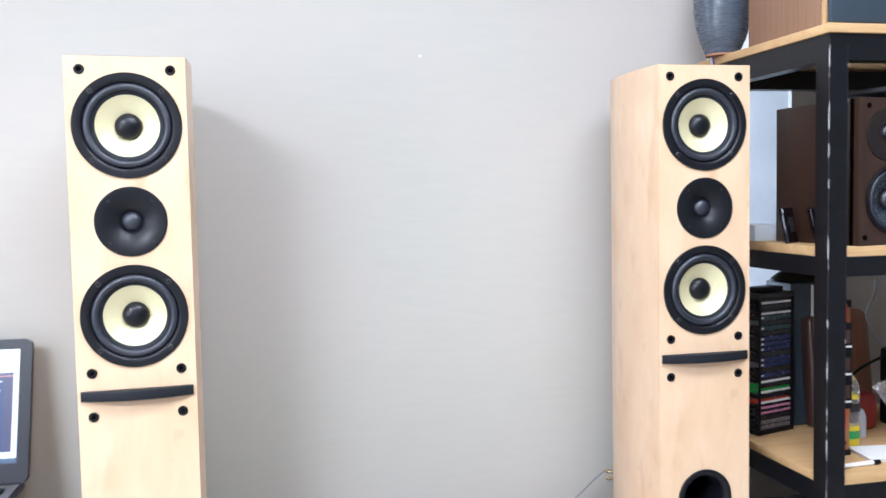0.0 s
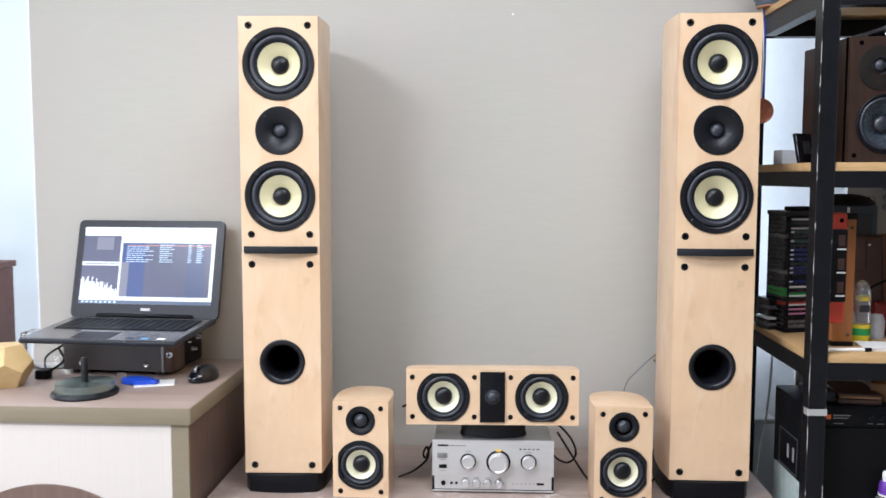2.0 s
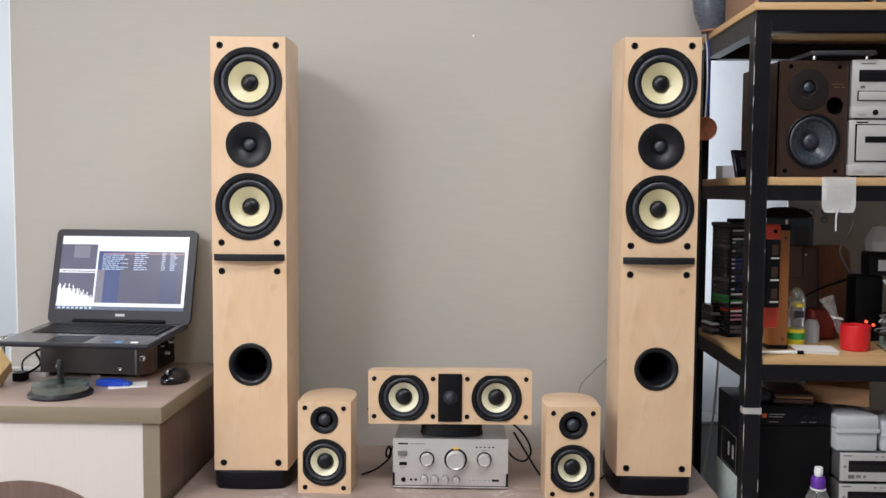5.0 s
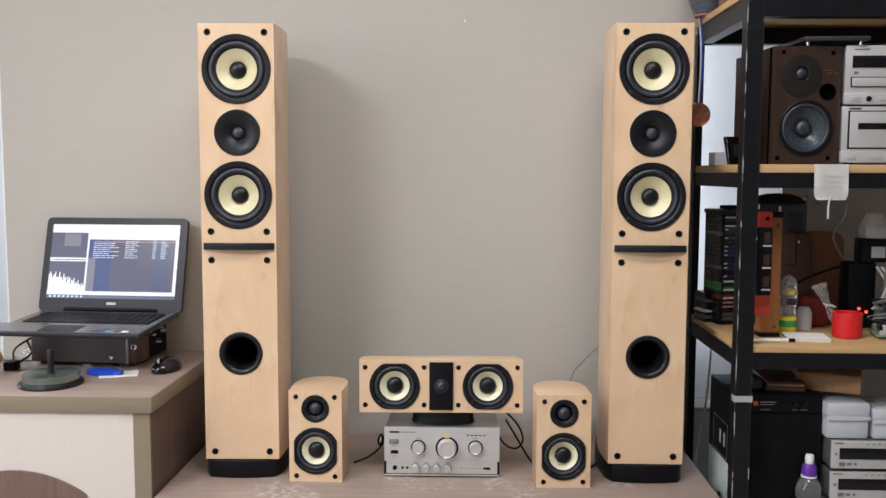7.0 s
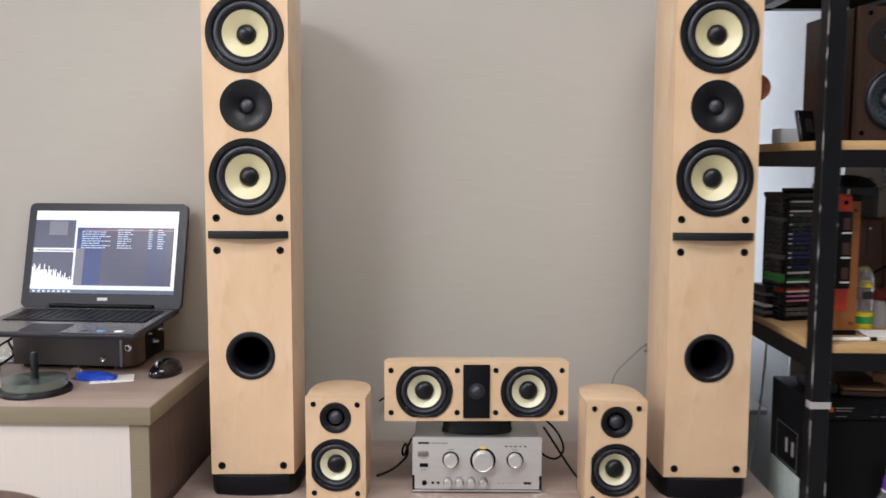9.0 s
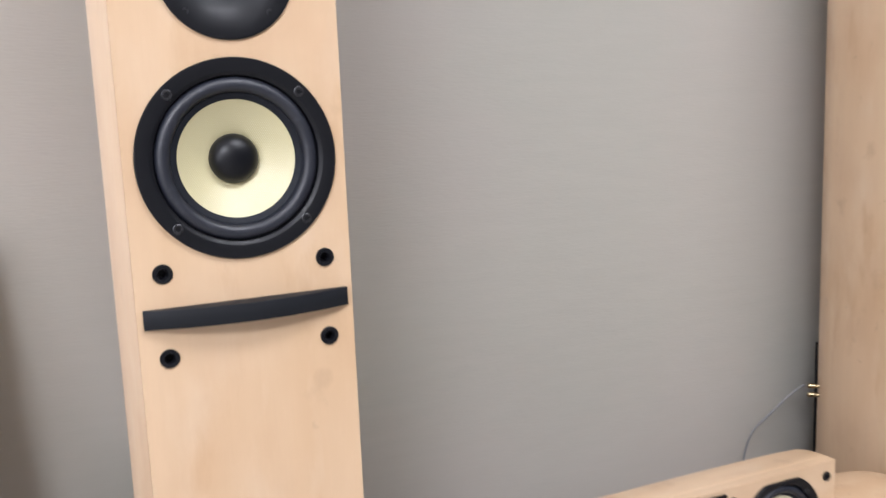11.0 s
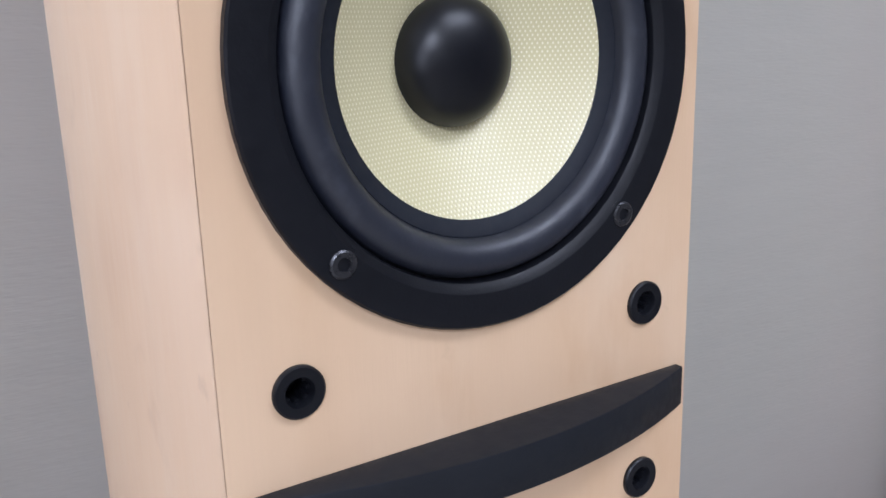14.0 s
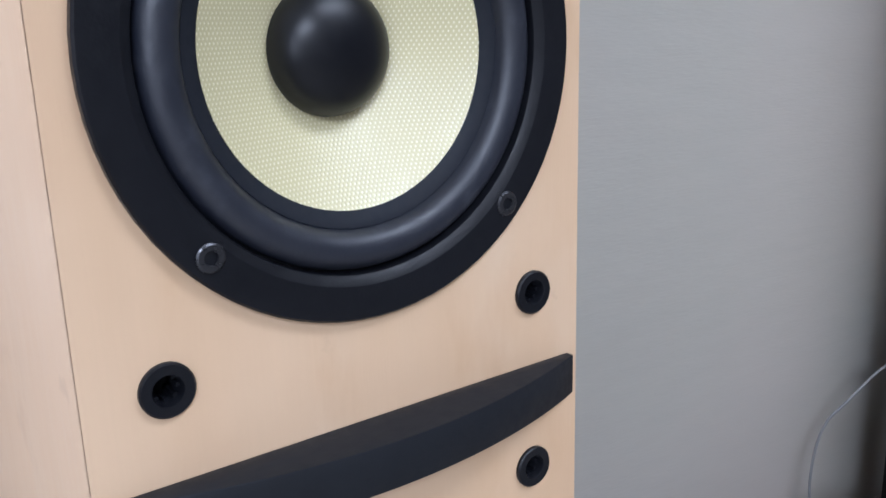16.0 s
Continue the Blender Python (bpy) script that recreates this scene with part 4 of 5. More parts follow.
memo = thing("memo_slip", pose(-0.805, 0.07, DESK, 0, 0, 18), "white paper slip lying on the desk", "paper")
part("sheet", box(-0.045, 0.045, -0.03, 0.03, 0.0, 0.002), M["paper"], memo)
clipb = thing("cable_winder", pose(-0.845, 0.065, DESK + 0.002, 0, 0, -6), "bright blue plastic cable holder on the paper", "holder")
bm = lathe([(0.008, 0), (0.027, 0), (0.027, 0.012), (0.022, 0.014), (0.012, 0.014), (0.008, 0.012), (0.008, 0)], axis="z", seg=32)
bmesh.ops.scale(bm, vec=(1.5, 0.7, 1), verts=bm.verts[:])
part("body", bm, M["blue"], clipb)
part("tab", box(0.03, 0.052, -0.010, 0.010, 0, 0.010, 0.003), M["blue"], clipb)
part("coil", lathe([(0.012, 0.0), (0.014, 0.010), (0.012, 0.02)], -0.045, 0, 0.004, 24, axis="z"), M["clear"], clipb, "clear coil")

g = (1 + 5 ** 0.5) / 2
dode = bmesh.new()
for p in [(x, y, z) for x in (-1, 1) for y in (-1, 1) for z in (-1, 1)] + [(0, a / g, b * g) for a in (-1, 1) for b in (-1, 1)] + [(a / g, b * g, 0) for a in (-1, 1) for b in (-1, 1)] + [(a * g, 0, b / g) for a in (-1, 1) for b in (-1, 1)]:
    dode.verts.new(Vector(p) * 0.0358)
bmesh.ops.convex_hull(dode, input=dode.verts[:])
bmesh.ops.dissolve_limit(dode, angle_limit=0.05, verts=dode.verts[:], edges=dode.edges[:])
dode.normal_update()
dode.faces.ensure_lookup_table()
base = dode.faces[0].normal.copy()
bmesh.ops.transform(dode, matrix=base.rotation_difference(Vector((0, 0, -1))).to_matrix().to_4x4(), verts=dode.verts[:])
dode.normal_update()
lower = next(f.normal for f in dode.faces if -0.7 < f.normal.z < -0.2)
bmesh.ops.transform(dode, matrix=Matrix.Rotation(radians(-66) - math.atan2(lower.y, lower.x), 4, "Z"), verts=dode.verts[:])
low = min(v.co.z for v in dode.verts)
bmesh.ops.bevel(dode, geom=dode.edges[:], offset=0.0008, segments=1, affect="EDGES")
ob = tagged(part("dodecahedron", dode, M["gold_wood"], angle=10), "golden wooden dodecahedron standing on the desk", "ornament")
ob.matrix_world = pose(-1.142, 0.03, DESK - low)

cutter = thing("hand_tool", pose(-1.172, -0.062, DESK, 0, 0, -12), "orange and red plastic hand tool on the desk", "tool")
part("body", box(-0.08, 0.03, -0.012, 0.012, 0.0, 0.026, 0.006), M["orange"], cutter)
part("blade_cover", box(-0.08, 0.012, 0.013, 0.030, 0.0, 0.034, 0.004), M["yellow_orange"], cutter, "amber plastic cover")
part("handle", sweep([(0.02, -0.004, 0.02), (0.045, -0.012, 0.016), (0.062, -0.022, 0.009)], 0.008, 10), M["redorange"], cutter, "red handle")
clearbox = thing("clear_case", pose(-1.150, 0.235, DESK, 0, 0, 3), "clear plastic case behind the dodecahedron", "case")
part("shell", box(-0.055, 0.055, -0.03, 0.03, 0.0, 0.095, 0.003), M["clear"], clearbox)
part("papers", box(-0.045, 0.045, -0.02, 0.02, 0.0035, 0.012), M["paper"], clearbox)
cord = thing("power_adapter", pose(-1.090, 0.11, DESK), "small black adapter with cables beside the audio unit", "adapter")
part("block", box(-0.022, 0.006, -0.015, 0.02, 0, 0.022, 0.003), M["satin"], cord)
part("lead", sweep([(0.0, 0.02, 0.014), (0.01, 0.07, 0.03), (-0.02, 0.11, 0.055), (0.005, 0.15, 0.06)], 0.003), M["cable"], cord)
part("lead", sweep([(-0.01, 0.02, 0.010), (-0.03, 0.06, 0.04), (0.0, 0.10, 0.065), (0.02, 0.14, 0.07)], 0.0025), M["cable"], cord)

# ---- cables on the low cabinet ----
for pts in ([(-0.225, 0.10, 0.4545), (-0.190, 0.125, 0.462), (-0.160, 0.16, 0.482), (-0.163, 0.175, 0.505), (-0.172, 0.18, 0.488), (-0.168, 0.20, 0.470), (-0.150, 0.24, 0.500), (-0.11, 0.29, 0.512)],
            [(-0.24, 0.34, 0.56), (-0.215, 0.34, 0.572), (-0.16, 0.32, 0.575), (-0.10, 0.29, 0.56)],
            [(0.13, 0.285, 0.50), (0.155, 0.22, 0.472), (0.185, 0.18, 0.470), (0.203, 0.17, 0.495), (0.193, 0.18, 0.528), (0.165, 0.20, 0.556), (0.13, 0.285, 0.56)],
            [(0.16, 0.20, 0.540), (0.185, 0.17, 0.505), (0.215, 0.10, 0.470), (0.235, 0.08, 0.4545), (0.26, 0.10, 0.4545)],
            [(0.345, 0.05, 0.475), (0.365, 0.07, 0.462), (0.385, 0.12, 0.4545)]):
    tagged(part("speaker_cable", sweep(pts, 0.0026, 8), M["cable"]), "thin black speaker cable behind the amplifier", "cable", "speaker cables")
tagged(part("speaker_wire", sweep([(0.412, 0.285, 0.720), (0.400, 0.298, 0.705), (0.372, 0.315, 0.670), (0.350, 0.330, 0.638), (0.338, 0.335, 0.59), (0.332, 0.33, 0.53), (0.34, 0.31, 0.4555)], 0.0018, 8), M["grey_cable"]), "clear silvery speaker wire hanging from the tower's terminals", "cable")

# ---- rack: middle shelf ----
SH = 1.203
wal = thing("walnut_loudspeaker", pose(0.7965, -0.086, SH, 0, 0, 5), "dark walnut two-way bookshelf loudspeaker without grille", "loudspeaker")
part("baffle", plate([(-0.0755, 0), (0.0755, 0), (0.0755, 0.255), (-0.0755, 0.255)], [(0.0, 0.079, 0.054), (-0.0143, 0.196, 0.018), (0.0457, 0.158, 0.017)], 0, 0.015), M["walnut"], wal)
part("cabinet", box(-0.0755, 0.0755, 0.0155, 0.215, 0, 0.255, 0.001), M["walnut"], wal)
part("groove", box(-0.0765, -0.0756, 0.012, 0.020, 0, 0.255), M["pit"], wal, "groove with its shade painted black")
wf = part("woofer", lathe([(0.0605, -0.0002), (0.0605, 0.003), (0.0590, 0.004), (0.0555, 0.004), (0.0540, 0.001)], 0.0, 0.079, 0, 48), M["satin"], wal)
part("surround", lathe([(0.0550, 0.001)] + [(0.0500 + 0.0048 * math.cos(a), 0.0045 * math.sin(a)) for a in [math.pi * i / 8 for i in range(9)]] + [(0.0448, -0.001)], 0.0, 0.079, 0, 48), M["rubber"], wf, "", 60)
part("cone", lathe([(0.0452, -0.001), (0.036, -0.0055), (0.018, -0.016)], 0.0, 0.079, 0, 48), mat("grey_paper_cone", (0.025, 0.036, 0.048), 0.28, var=0.15, spec=0.7), wf, "grey paper cone", 60)
part("dust_cap", lathe([(0.018, -0.012)] + [(0.0175 * math.cos(a), -0.011 + 0.009 * math.sin(a)) for a in [math.pi / 2 * i / 7 for i in range(7)]] + [(0, -0.002)], 0.0, 0.079, 0, 32), M["rubber"], wf, "", 60)
tp = part("tweeter", lathe([(0.045, -0.0002), (0.045, 0.002), (0.043, 0.0026), (0.020, 0.0015), (0.018, -0.002), (0.016, -0.004)], -0.0143, 0.192, 0, 44), mat("dusty_tweeter_plate", (0.008, 0.007, 0.007), 0.5, col2=(0.016, 0.011, 0.009), scale=25, spec=0.3), wal)
part("rim", lathe([(0.0185, 0.0016), (0.019, 0.0032), (0.0165, 0.0026), (0.016, 0.0005)], -0.0143, 0.197, 0, 32), M["screw"], tp, "dark metal rim")
part("dome", lathe([(0.0155, -0.004)] + [(0.0125 * math.cos(a), -0.003 + 0.010 * math.sin(a)) for a in [math.pi / 2 * i / 7 for i in range(7)]] + [(0, 0.007)], -0.0143, 0.197, 0, 28), M["rubber"], tp, "", 60)
part("bass_port", lathe([(0.0185, -0.0002), (0.0185, 0.002), (0.0165, 0.002), (0.016, -0.014), (0, -0.014)], 0.0457, 0.158, 0, 28), M["pit"], wal)
for x, z in ((0.038, 0.203), (0.042, 0.197)):
    part("lettering_bar", box(x, x + 0.026, -0.0008, -0.0002, z, z + 0.0022), M["brass"], wal)
for x, z in ((-0.055, 0.242), (-0.062, 0.014), (0.052, 0.014), (0.055, 0.242)):
    part("peg_hole", lathe([(0.0048, 0.0002), (0.0048, 0.001), (0.0036, 0.0012), (0.003, 0.0004), (0, 0.0004)], x, z, 0, 16), M["pit"], wal)

grille = thing("speaker_grille", pose(0.845, 0.0, SH + 0.2735, 2.5, 0, -3), "grey cloth loudspeaker grille lying flat on the loudspeaker", "grille")
part("panel", box(-0.058, 0.082, -0.10, 0.11, -0.004, 0.006, 0.003), M["plastic_grey"], grille)
for x, y in ((-0.045, -0.085), (0.066, -0.085), (-0.045, 0.09)):
    part("peg", lathe([(0.004, -0.012), (0.004, -0.0042), (0, -0.0042)], x, 0, y, 12, axis="z"), M["chrome"], grille)


def front_bars(owner, rows, y, m):
    for x0, x1, z0, z1 in rows:
        part("lettering_bar", box(x0, x1, y - 0.0006, y, z0, z1), M[m], owner)


cdp = thing("disc_player", pose(0.876, -0.088, SH + 0.129), "silver compact disc player stacked on a cassette deck", "disc player", "silver hi-fi units")
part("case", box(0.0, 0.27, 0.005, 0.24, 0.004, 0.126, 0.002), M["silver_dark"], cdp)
part("front_panel", box(0.0, 0.272, -0.001, 0.0048, 0.026, 0.128, 0.001), M["silver"], cdp)
part("button_strip", box(-0.002, 0.273, -0.006, 0.0048, 0.001, 0.0255, 0.002), M["silver"], cdp)
part("display", box(0.014, 0.20, -0.0028, -0.0012, 0.080, 0.106, 0.0005), M["display"], cdp)
part("tray_gap", box(0.012, 0.165, -0.0022, -0.0012, 0.038, 0.0605), M["pit"], cdp, "gap with its shade painted black")
part("tray", box(0.014, 0.163, -0.006, -0.0024, 0.040, 0.0585, 0.001), M["silver"], cdp)
part("switch", box(0.010, 0.030, -0.009, -0.0062, 0.008, 0.018, 0.001), M["silver"], cdp)
part("socket", lathe([(0.006, 0), (0.006, 0.002), (0, 0.001)], 0.050, 0.013, -0.0062, 20), M["satin"], cdp)
for i in range(5):
    part("button", box(0.072 + i * 0.028, 0.092 + i * 0.028, -0.008, -0.0062, 0.009, 0.017, 0.001), M["silver"], cdp)
front_bars(cdp, [(0.018, 0.028, 0.066, 0.072), (0.018, 0.05, 0.118, 0.1205)], -0.0011, "silver_dark")
for x in (0.03, 0.24):
    part("foot", lathe([(0.01, -0.0005), (0.01, 0.0038), (0, 0.0038)], x, 0, 0.03, 16, axis="z"), M["rubber"], cdp)
deck = thing("cassette_deck", pose(0.874, -0.088, SH), "silver cassette deck on the pine shelf", "cassette deck", "silver hi-fi units")
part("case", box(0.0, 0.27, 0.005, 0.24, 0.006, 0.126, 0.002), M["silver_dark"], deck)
part("front_panel", box(0.0, 0.274, -0.001, 0.0048, 0.030, 0.1265, 0.001), M["silver"], deck)
part("button_strip", box(-0.003, 0.275, -0.006, 0.0048, 0.004, 0.0295, 0.002), M["silver"], deck)
part("door_gap", box(0.012, 0.20, -0.0020, -0.0012, 0.034, 0.117), M["pit"], deck, "gap with its shade painted black")
door = part("door", box(0.015, 0.198, -0.006, -0.0022, 0.037, 0.1145, 0.0015), M["silver"], deck)
part("slot", box(0.032, 0.19, -0.0068, -0.0061, 0.076, 0.090), M["display"], door, "dark cassette window")
for x in (0.008, 0.060, 0.092, 0.12):
    part("button", box(x, x + 0.022, -0.008, -0.0062, 0.011, 0.0195, 0.001), M["silver"], deck)
front_bars(deck, [(0.014, 0.04, 0.1195, 0.1225)], -0.0011, "satin")
for x in (0.03, 0.24):
    part("foot", lathe([(0.01, 0), (0.01, 0.0058), (0, 0.0058)], x, 0, 0.03, 16, axis="z"), M["rubber"], deck)

note = bmesh.new()
cols = []
for i in range(13):
    z = SH + 0.0005 - 0.078 * i / 12
    y = -0.1005 - 0.0035 * math.sin(i / 12 * 2.2) - 0.010 * max(0, i / 12 - 0.75) ** 1.2
    inset = 0.006 * max(0, i / 12 - 0.85) * 6
    cols.append([note.verts.new((0.813 + inset + (0.074 - 2 * inset) * k / 6, y - 0.0015 * math.sin(k), z)) for k in range(7)])
for a, b in zip(cols, cols[1:]):
    for k in range(6):
        note.faces.new((a[k], a[k + 1], b[k + 1], b[k]))
r = bmesh.ops.solidify(note, geom=note.faces[:], thickness=0.0006)
paper_note = thing("paper_note", pose(0, 0, 0), "white handwritten paper note hanging from the shelf edge", "note")
part("sheet", note, M["paper"], paper_note, "", 60)
for z, xa, xb in ((1.180, 0.828, 0.872), (1.168, 0.832, 0.878), (1.157, 0.845, 0.870)):
    part("writing_bar", box(xa, xb, -0.1056, -0.1050, z, z + 0.0008), M["pencil"], paper_note)
part("thread", sweep([(0.852, -0.106, 1.135), (0.846, -0.104, 1.120), (0.8455, -0.104, 1.085)], 0.0022, 8), M["frosted"], paper_note, "clear plastic strip")

for m, lab in ((pose(0.692, 0.05, SH, 0, 0, 40), "dark compact disc case standing on the shelf"), (pose(0.716, 0.012, SH, 0, 0, 62), "dark compact disc case leaning by the post")):
    c = thing("disc_case", m, lab, "disc case", "standing disc cases")
    b = box(-0.035, 0.035, -0.004, 0.004, 0, 0.066, 0.0008)
    bmesh.ops.transform(b, matrix=Matrix.Rotation(radians(-12), 4, "X"), verts=b.verts[:])
    low = min(v.co.z for v in b.verts)
    bmesh.ops.translate(b, vec=(0, 0, -low), verts=b.verts[:])
    part("case", b, M["display"], c)
    p = box(-0.012, 0.014, -0.0048, -0.0042, 0.02, 0.048)
    bmesh.ops.transform(p, matrix=Matrix.Rotation(radians(-12), 4, "X"), verts=p.verts[:])
    bmesh.ops.translate(p, vec=(0, 0, -low), verts=p.verts[:])
    part("cover_print", p, M["plastic_grey"], c, "grey printed picture")
cbx = thing("clear_box", pose(0.690, 0.16, SH), "small clear plastic box on the shelf", "box")
part("shell", box(-0.028, 0.028, -0.03, 0.03, 0, 0.032, 0.002), M["frosted"], cbx)

medal = thing("medal", pose(0.656, 0.28, 1.335), "round copper medal hanging on a white and blue ribbon", "medal")
part("disc", lathe([(0, 0.003), (0.026, 0.003), (0.029, 0.0042), (0.031, 0.003), (0.031, -0.003), (0, -0.003)], 0, 0, 0, 40), M["copper"], medal)
part("ribbon", sweep([(0.0, 0, 0.031), (0.003, 0, 0.12), (0.000, -0.002, 0.20), (-0.008, -0.006, 0.252)], 0.0020, 6), M["white_cable"], medal, "white ribbon")
part("ribbon_edge", sweep([(0.005, 0, 0.031), (0.008, 0, 0.12), (0.005, -0.002, 0.20), (-0.003, -0.006, 0.252)], 0.0013, 6), M["blue"], medal, "blue ribbon edge")

# ---- rack: top board ----
TOP = 1.582
vz = thing("vase", pose(0.668, 0.262, TOP), "slate-blue ribbed ceramic vase with a terracotta foot", "vase")
prof = [(0.0, 0.004), (0.034, 0.004), (0.037, 0.012), (0.045, 0.03), (0.054, 0.06), (0.058, 0.09), (0.058, 0.12), (0.052, 0.16), (0.04, 0.20), (0.028, 0.23), (0.026, 0.25), (0.032, 0.262), (0.028, 0.262), (0.022, 0.25), (0.0, 0.245)]
fine = []
for (r0, h0), (r1, h1) in zip(prof, prof[1:]):
    for k in range(4):
        t = k / 4
        rr = r0 + (r1 - r0) * t
        fine.append((rr + (0.0006 * math.sin((h0 + (h1 - h0) * t) * 900) if rr > 0.03 else 0), h0 + (h1 - h0) * t))
part("body", lathe(fine + [prof[-1]], axis="z", seg=48), M["vase"], vz, "", 60)
part("foot", lathe([(0, 0), (0.033, 0), (0.0335, 0.0038), (0, 0.0038)], axis="z"), M["terracotta"], vz, "terracotta foot")


def top_speaker(x0, x1, front, lab):
    t = thing("stored_loudspeaker", pose(0, 0, 0), lab, "loudspeaker", "loudspeakers stored on top")
    part("cabinet", box(x0, x1, front + 0.021, 0.165, TOP, TOP + 0.34, 0.002), M["oak"], t)
    part("frame", box(x0 + 0.0005, x1 - 0.0005, front + 0.012, front + 0.0208, TOP, TOP + 0.34, 0.002), M["pine"], t, "pale front edge")
    part("grille", box(x0 + 0.004, x1 - 0.004, front, front + 0.0118, TOP + 0.004, TOP + 0.336, 0.004), M["bluegrey"], t, "dark blue-grey cloth grille")


top_speaker(0.668, 0.905, -0.082, "brown wooden loudspeaker with dark cloth grille on the top board")
top_speaker(0.925, 1.16, -0.078, "brown wooden loudspeaker beside another on the top board")

# ---- rack: lower shelf ----
S1 = 0.800
cdt = thing("disc_rack", pose(0.730, 0.247, S1, 0, 0, 16), "black rack filled with a tall stack of music discs", "disc rack")
part("base", box(-0.051, 0.049, -0.063, 0.025, 0, 0.010, 0.002), M["satin"], cdt)
part("top", box(-0.053, 0.049, -0.065, 0.025, 0.2815, 0.292, 0.002), M["plastic_grey"], cdt, "dusty grey top")
part("back", box(0.0495, 0.053, -0.062, 0.025, 0, 0.292), M["satin"], cdt)
part("corner_strip", box(-0.0502, -0.0455, -0.0645, -0.0605, 0.0105, 0.281, 0.0008), M["satin"], cdt)
random.seed(4)
spine = {}
for nm, c in (("dark", (0.008, 0.008, 0.011)), ("navy", (0.008, 0.015, 0.075)), ("white", (0.62, 0.62, 0.62)), ("green", (0.03, 0.30, 0.05)), ("pink", (0.50, 0.20, 0.32)), ("grey", (0.10, 0.10, 0.105)), ("rust", (0.35, 0.04, 0.02)), ("teal", (0.02, 0.05, 0.055))):
    spine[nm] = mat("spine_" + nm, c, 0.22, var=0.1)
order = ["grey", "grey", "dark", "pink", "pink", "white", "dark", "white", "dark", "white", "navy", "dark", "navy", "navy", "dark", "navy", "navy", "navy", "dark", "teal", "dark", "teal", "white", "dark", "white"]
edge = {8: "green", 7: "green", 5: "rust", 20: "grey", 12: "grey"}
for i, nm in enumerate(order):
    z = 0.0105 + i * 0.0108
    dx = random.uniform(-0.0015, 0.0015)
    h = 0.0045 if nm in ("white", "pink") else 0.0090
    c = part("disc_case", box(-0.046 + dx, 0.046, -0.057, 0.023, z, z + 0.0094, 0.0005), spine[edge.get(i, "dark")], cdt)
    part("spine", box(-0.043, 0.045, -0.0598, -0.0572, z + 0.0004, z + h), spine[nm], c)
    part("end_line", box(-0.0478 + dx, -0.0462 + dx, -0.050, 0.018, z + 0.0090, z + 0.0099), spine["grey"], c)
    if nm in ("navy", "teal"):
        part("spine_mark", box(-0.043, -0.034, -0.0604, -0.0600, z + 0.003, z + 0.0065), spine["white"], c, "white spine mark")
part("back_panel", box(-0.0455, 0.0494, 0.0252, 0.0285, 0, 0.292), M["satin"], cdt)
part("clip", box(-0.03, 0.04, -0.045, -0.01, 0.2925, 0.302, 0.002), M["satin"], cdt)
sml = thing("disc_stack", pose(0.678, 0.235, S1, 0, 0, 12), "short stack of music discs at the back of the shelf", "disc stack")
for i, nm in enumerate(("dark", "grey", "dark", "white", "dark", "dark", "grey", "dark", "dark")):
    part("disc_case", box(-0.013, 0.010, -0.02, 0.040, i * 0.0085, i * 0.0085 + (0.005 if nm in ("green", "rust", "white") else 0.0082), 0.0005), spine[nm], sml)

rb = thing("wooden_panel_box", pose(0.766, 0.045, S1), "orange-brown wooden box with black caps standing on the shelf", "box")
part("body", box(-0.020, 0.024, -0.030, 0.004, 0.010, 0.280, 0.001), M["orange_wood"], rb)
part("cap", box(-0.022, 0.026, -0.0299, 0.006, 0.2805, 0.294, 0.001), M["satin"], rb, "black cap")
part("cap", box(-0.022, 0.026, -0.032, 0.006, 0.0, 0.0095, 0.001), M["satin"], rb, "black cap")
for z in (0.262, 0.025):
    screw(0.014, z, rb, -0.0302, 0.0032)
rd = thing("red_tool_case", pose(0.742, -0.025, S1), "red plastic case with a black module hung on the wooden box", "case")
part("shell", box(-0.020, 0.014, 0.0, 0.040, 0.056, 0.296, 0.006), M["redorange"], rd)
mod = part("module", box(-0.026, 0.006, -0.022, -0.0005, 0.106, 0.262, 0.003), M["satin"], rd, "black module")
for z in (0.226, 0.176, 0.126):
    part("dial", box(-0.014, 0.000, -0.0232, -0.0222, z, z + 0.024, 0.0005), M["leather"], mod, "brown dial")
    part("lettering_bar", box(-0.016, 0.003, -0.0228, -0.0222, z - 0.008, z - 0.0045), M["paper"], mod)
part("hole", lathe([(0.0045, 0), (0.0045, 0.0006), (0, 0.0006)], 0.0, 0.280, -0.0001, 16), M["pit"], rd)

bt = thing("drinking_bottle", pose(0.832, 0.075, S1), "clear and yellow drinking bottle with a green band", "bottle")
part("base", lathe([(0, 0), (0.020, 0), (0.021, 0.012), (0.021, 0.016), (0, 0.016)], axis="z", seg=28), M["yellow"], bt)
part("band", lathe([(0.0212, 0.0162), (0.0212, 0.032), (0, 0.032)], axis="z", seg=28), M["green"], bt, "green band")
part("collar", lathe([(0.0214, 0.0322), (0.0214, 0.041), (0, 0.041)], axis="z", seg=28), M["yellow"], bt)
part("body", lathe([(0.0205, 0.0412), (0.0205, 0.085), (0.0212, 0.100), (0.0195, 0.118), (0.014, 0.132), (0.007, 0.139), (0, 0.141)], axis="z", seg=28), M["film"], bt, "clear body")
part("print", box(-0.012, 0.010, -0.0218, -0.0207, 0.070, 0.086), M["plastic_grey"], bt)
part("spout", lathe([(0, 0.095), (0.013, 0.095), (0.013, 0.103), (0.006, 0.108), (0, 0.109)], 0, 0, -0.009, 20, axis="z"), M["yellow"], bt)
pad = thing("paper_pad", pose(0.846, -0.005, S1, 0, 0, -8), "small white paper pad lying on the shelf", "paper pad")
part("sheets", box(-0.045, 0.045, -0.04, 0.04, 0, 0.006, 0.001), M["paper"], pad)
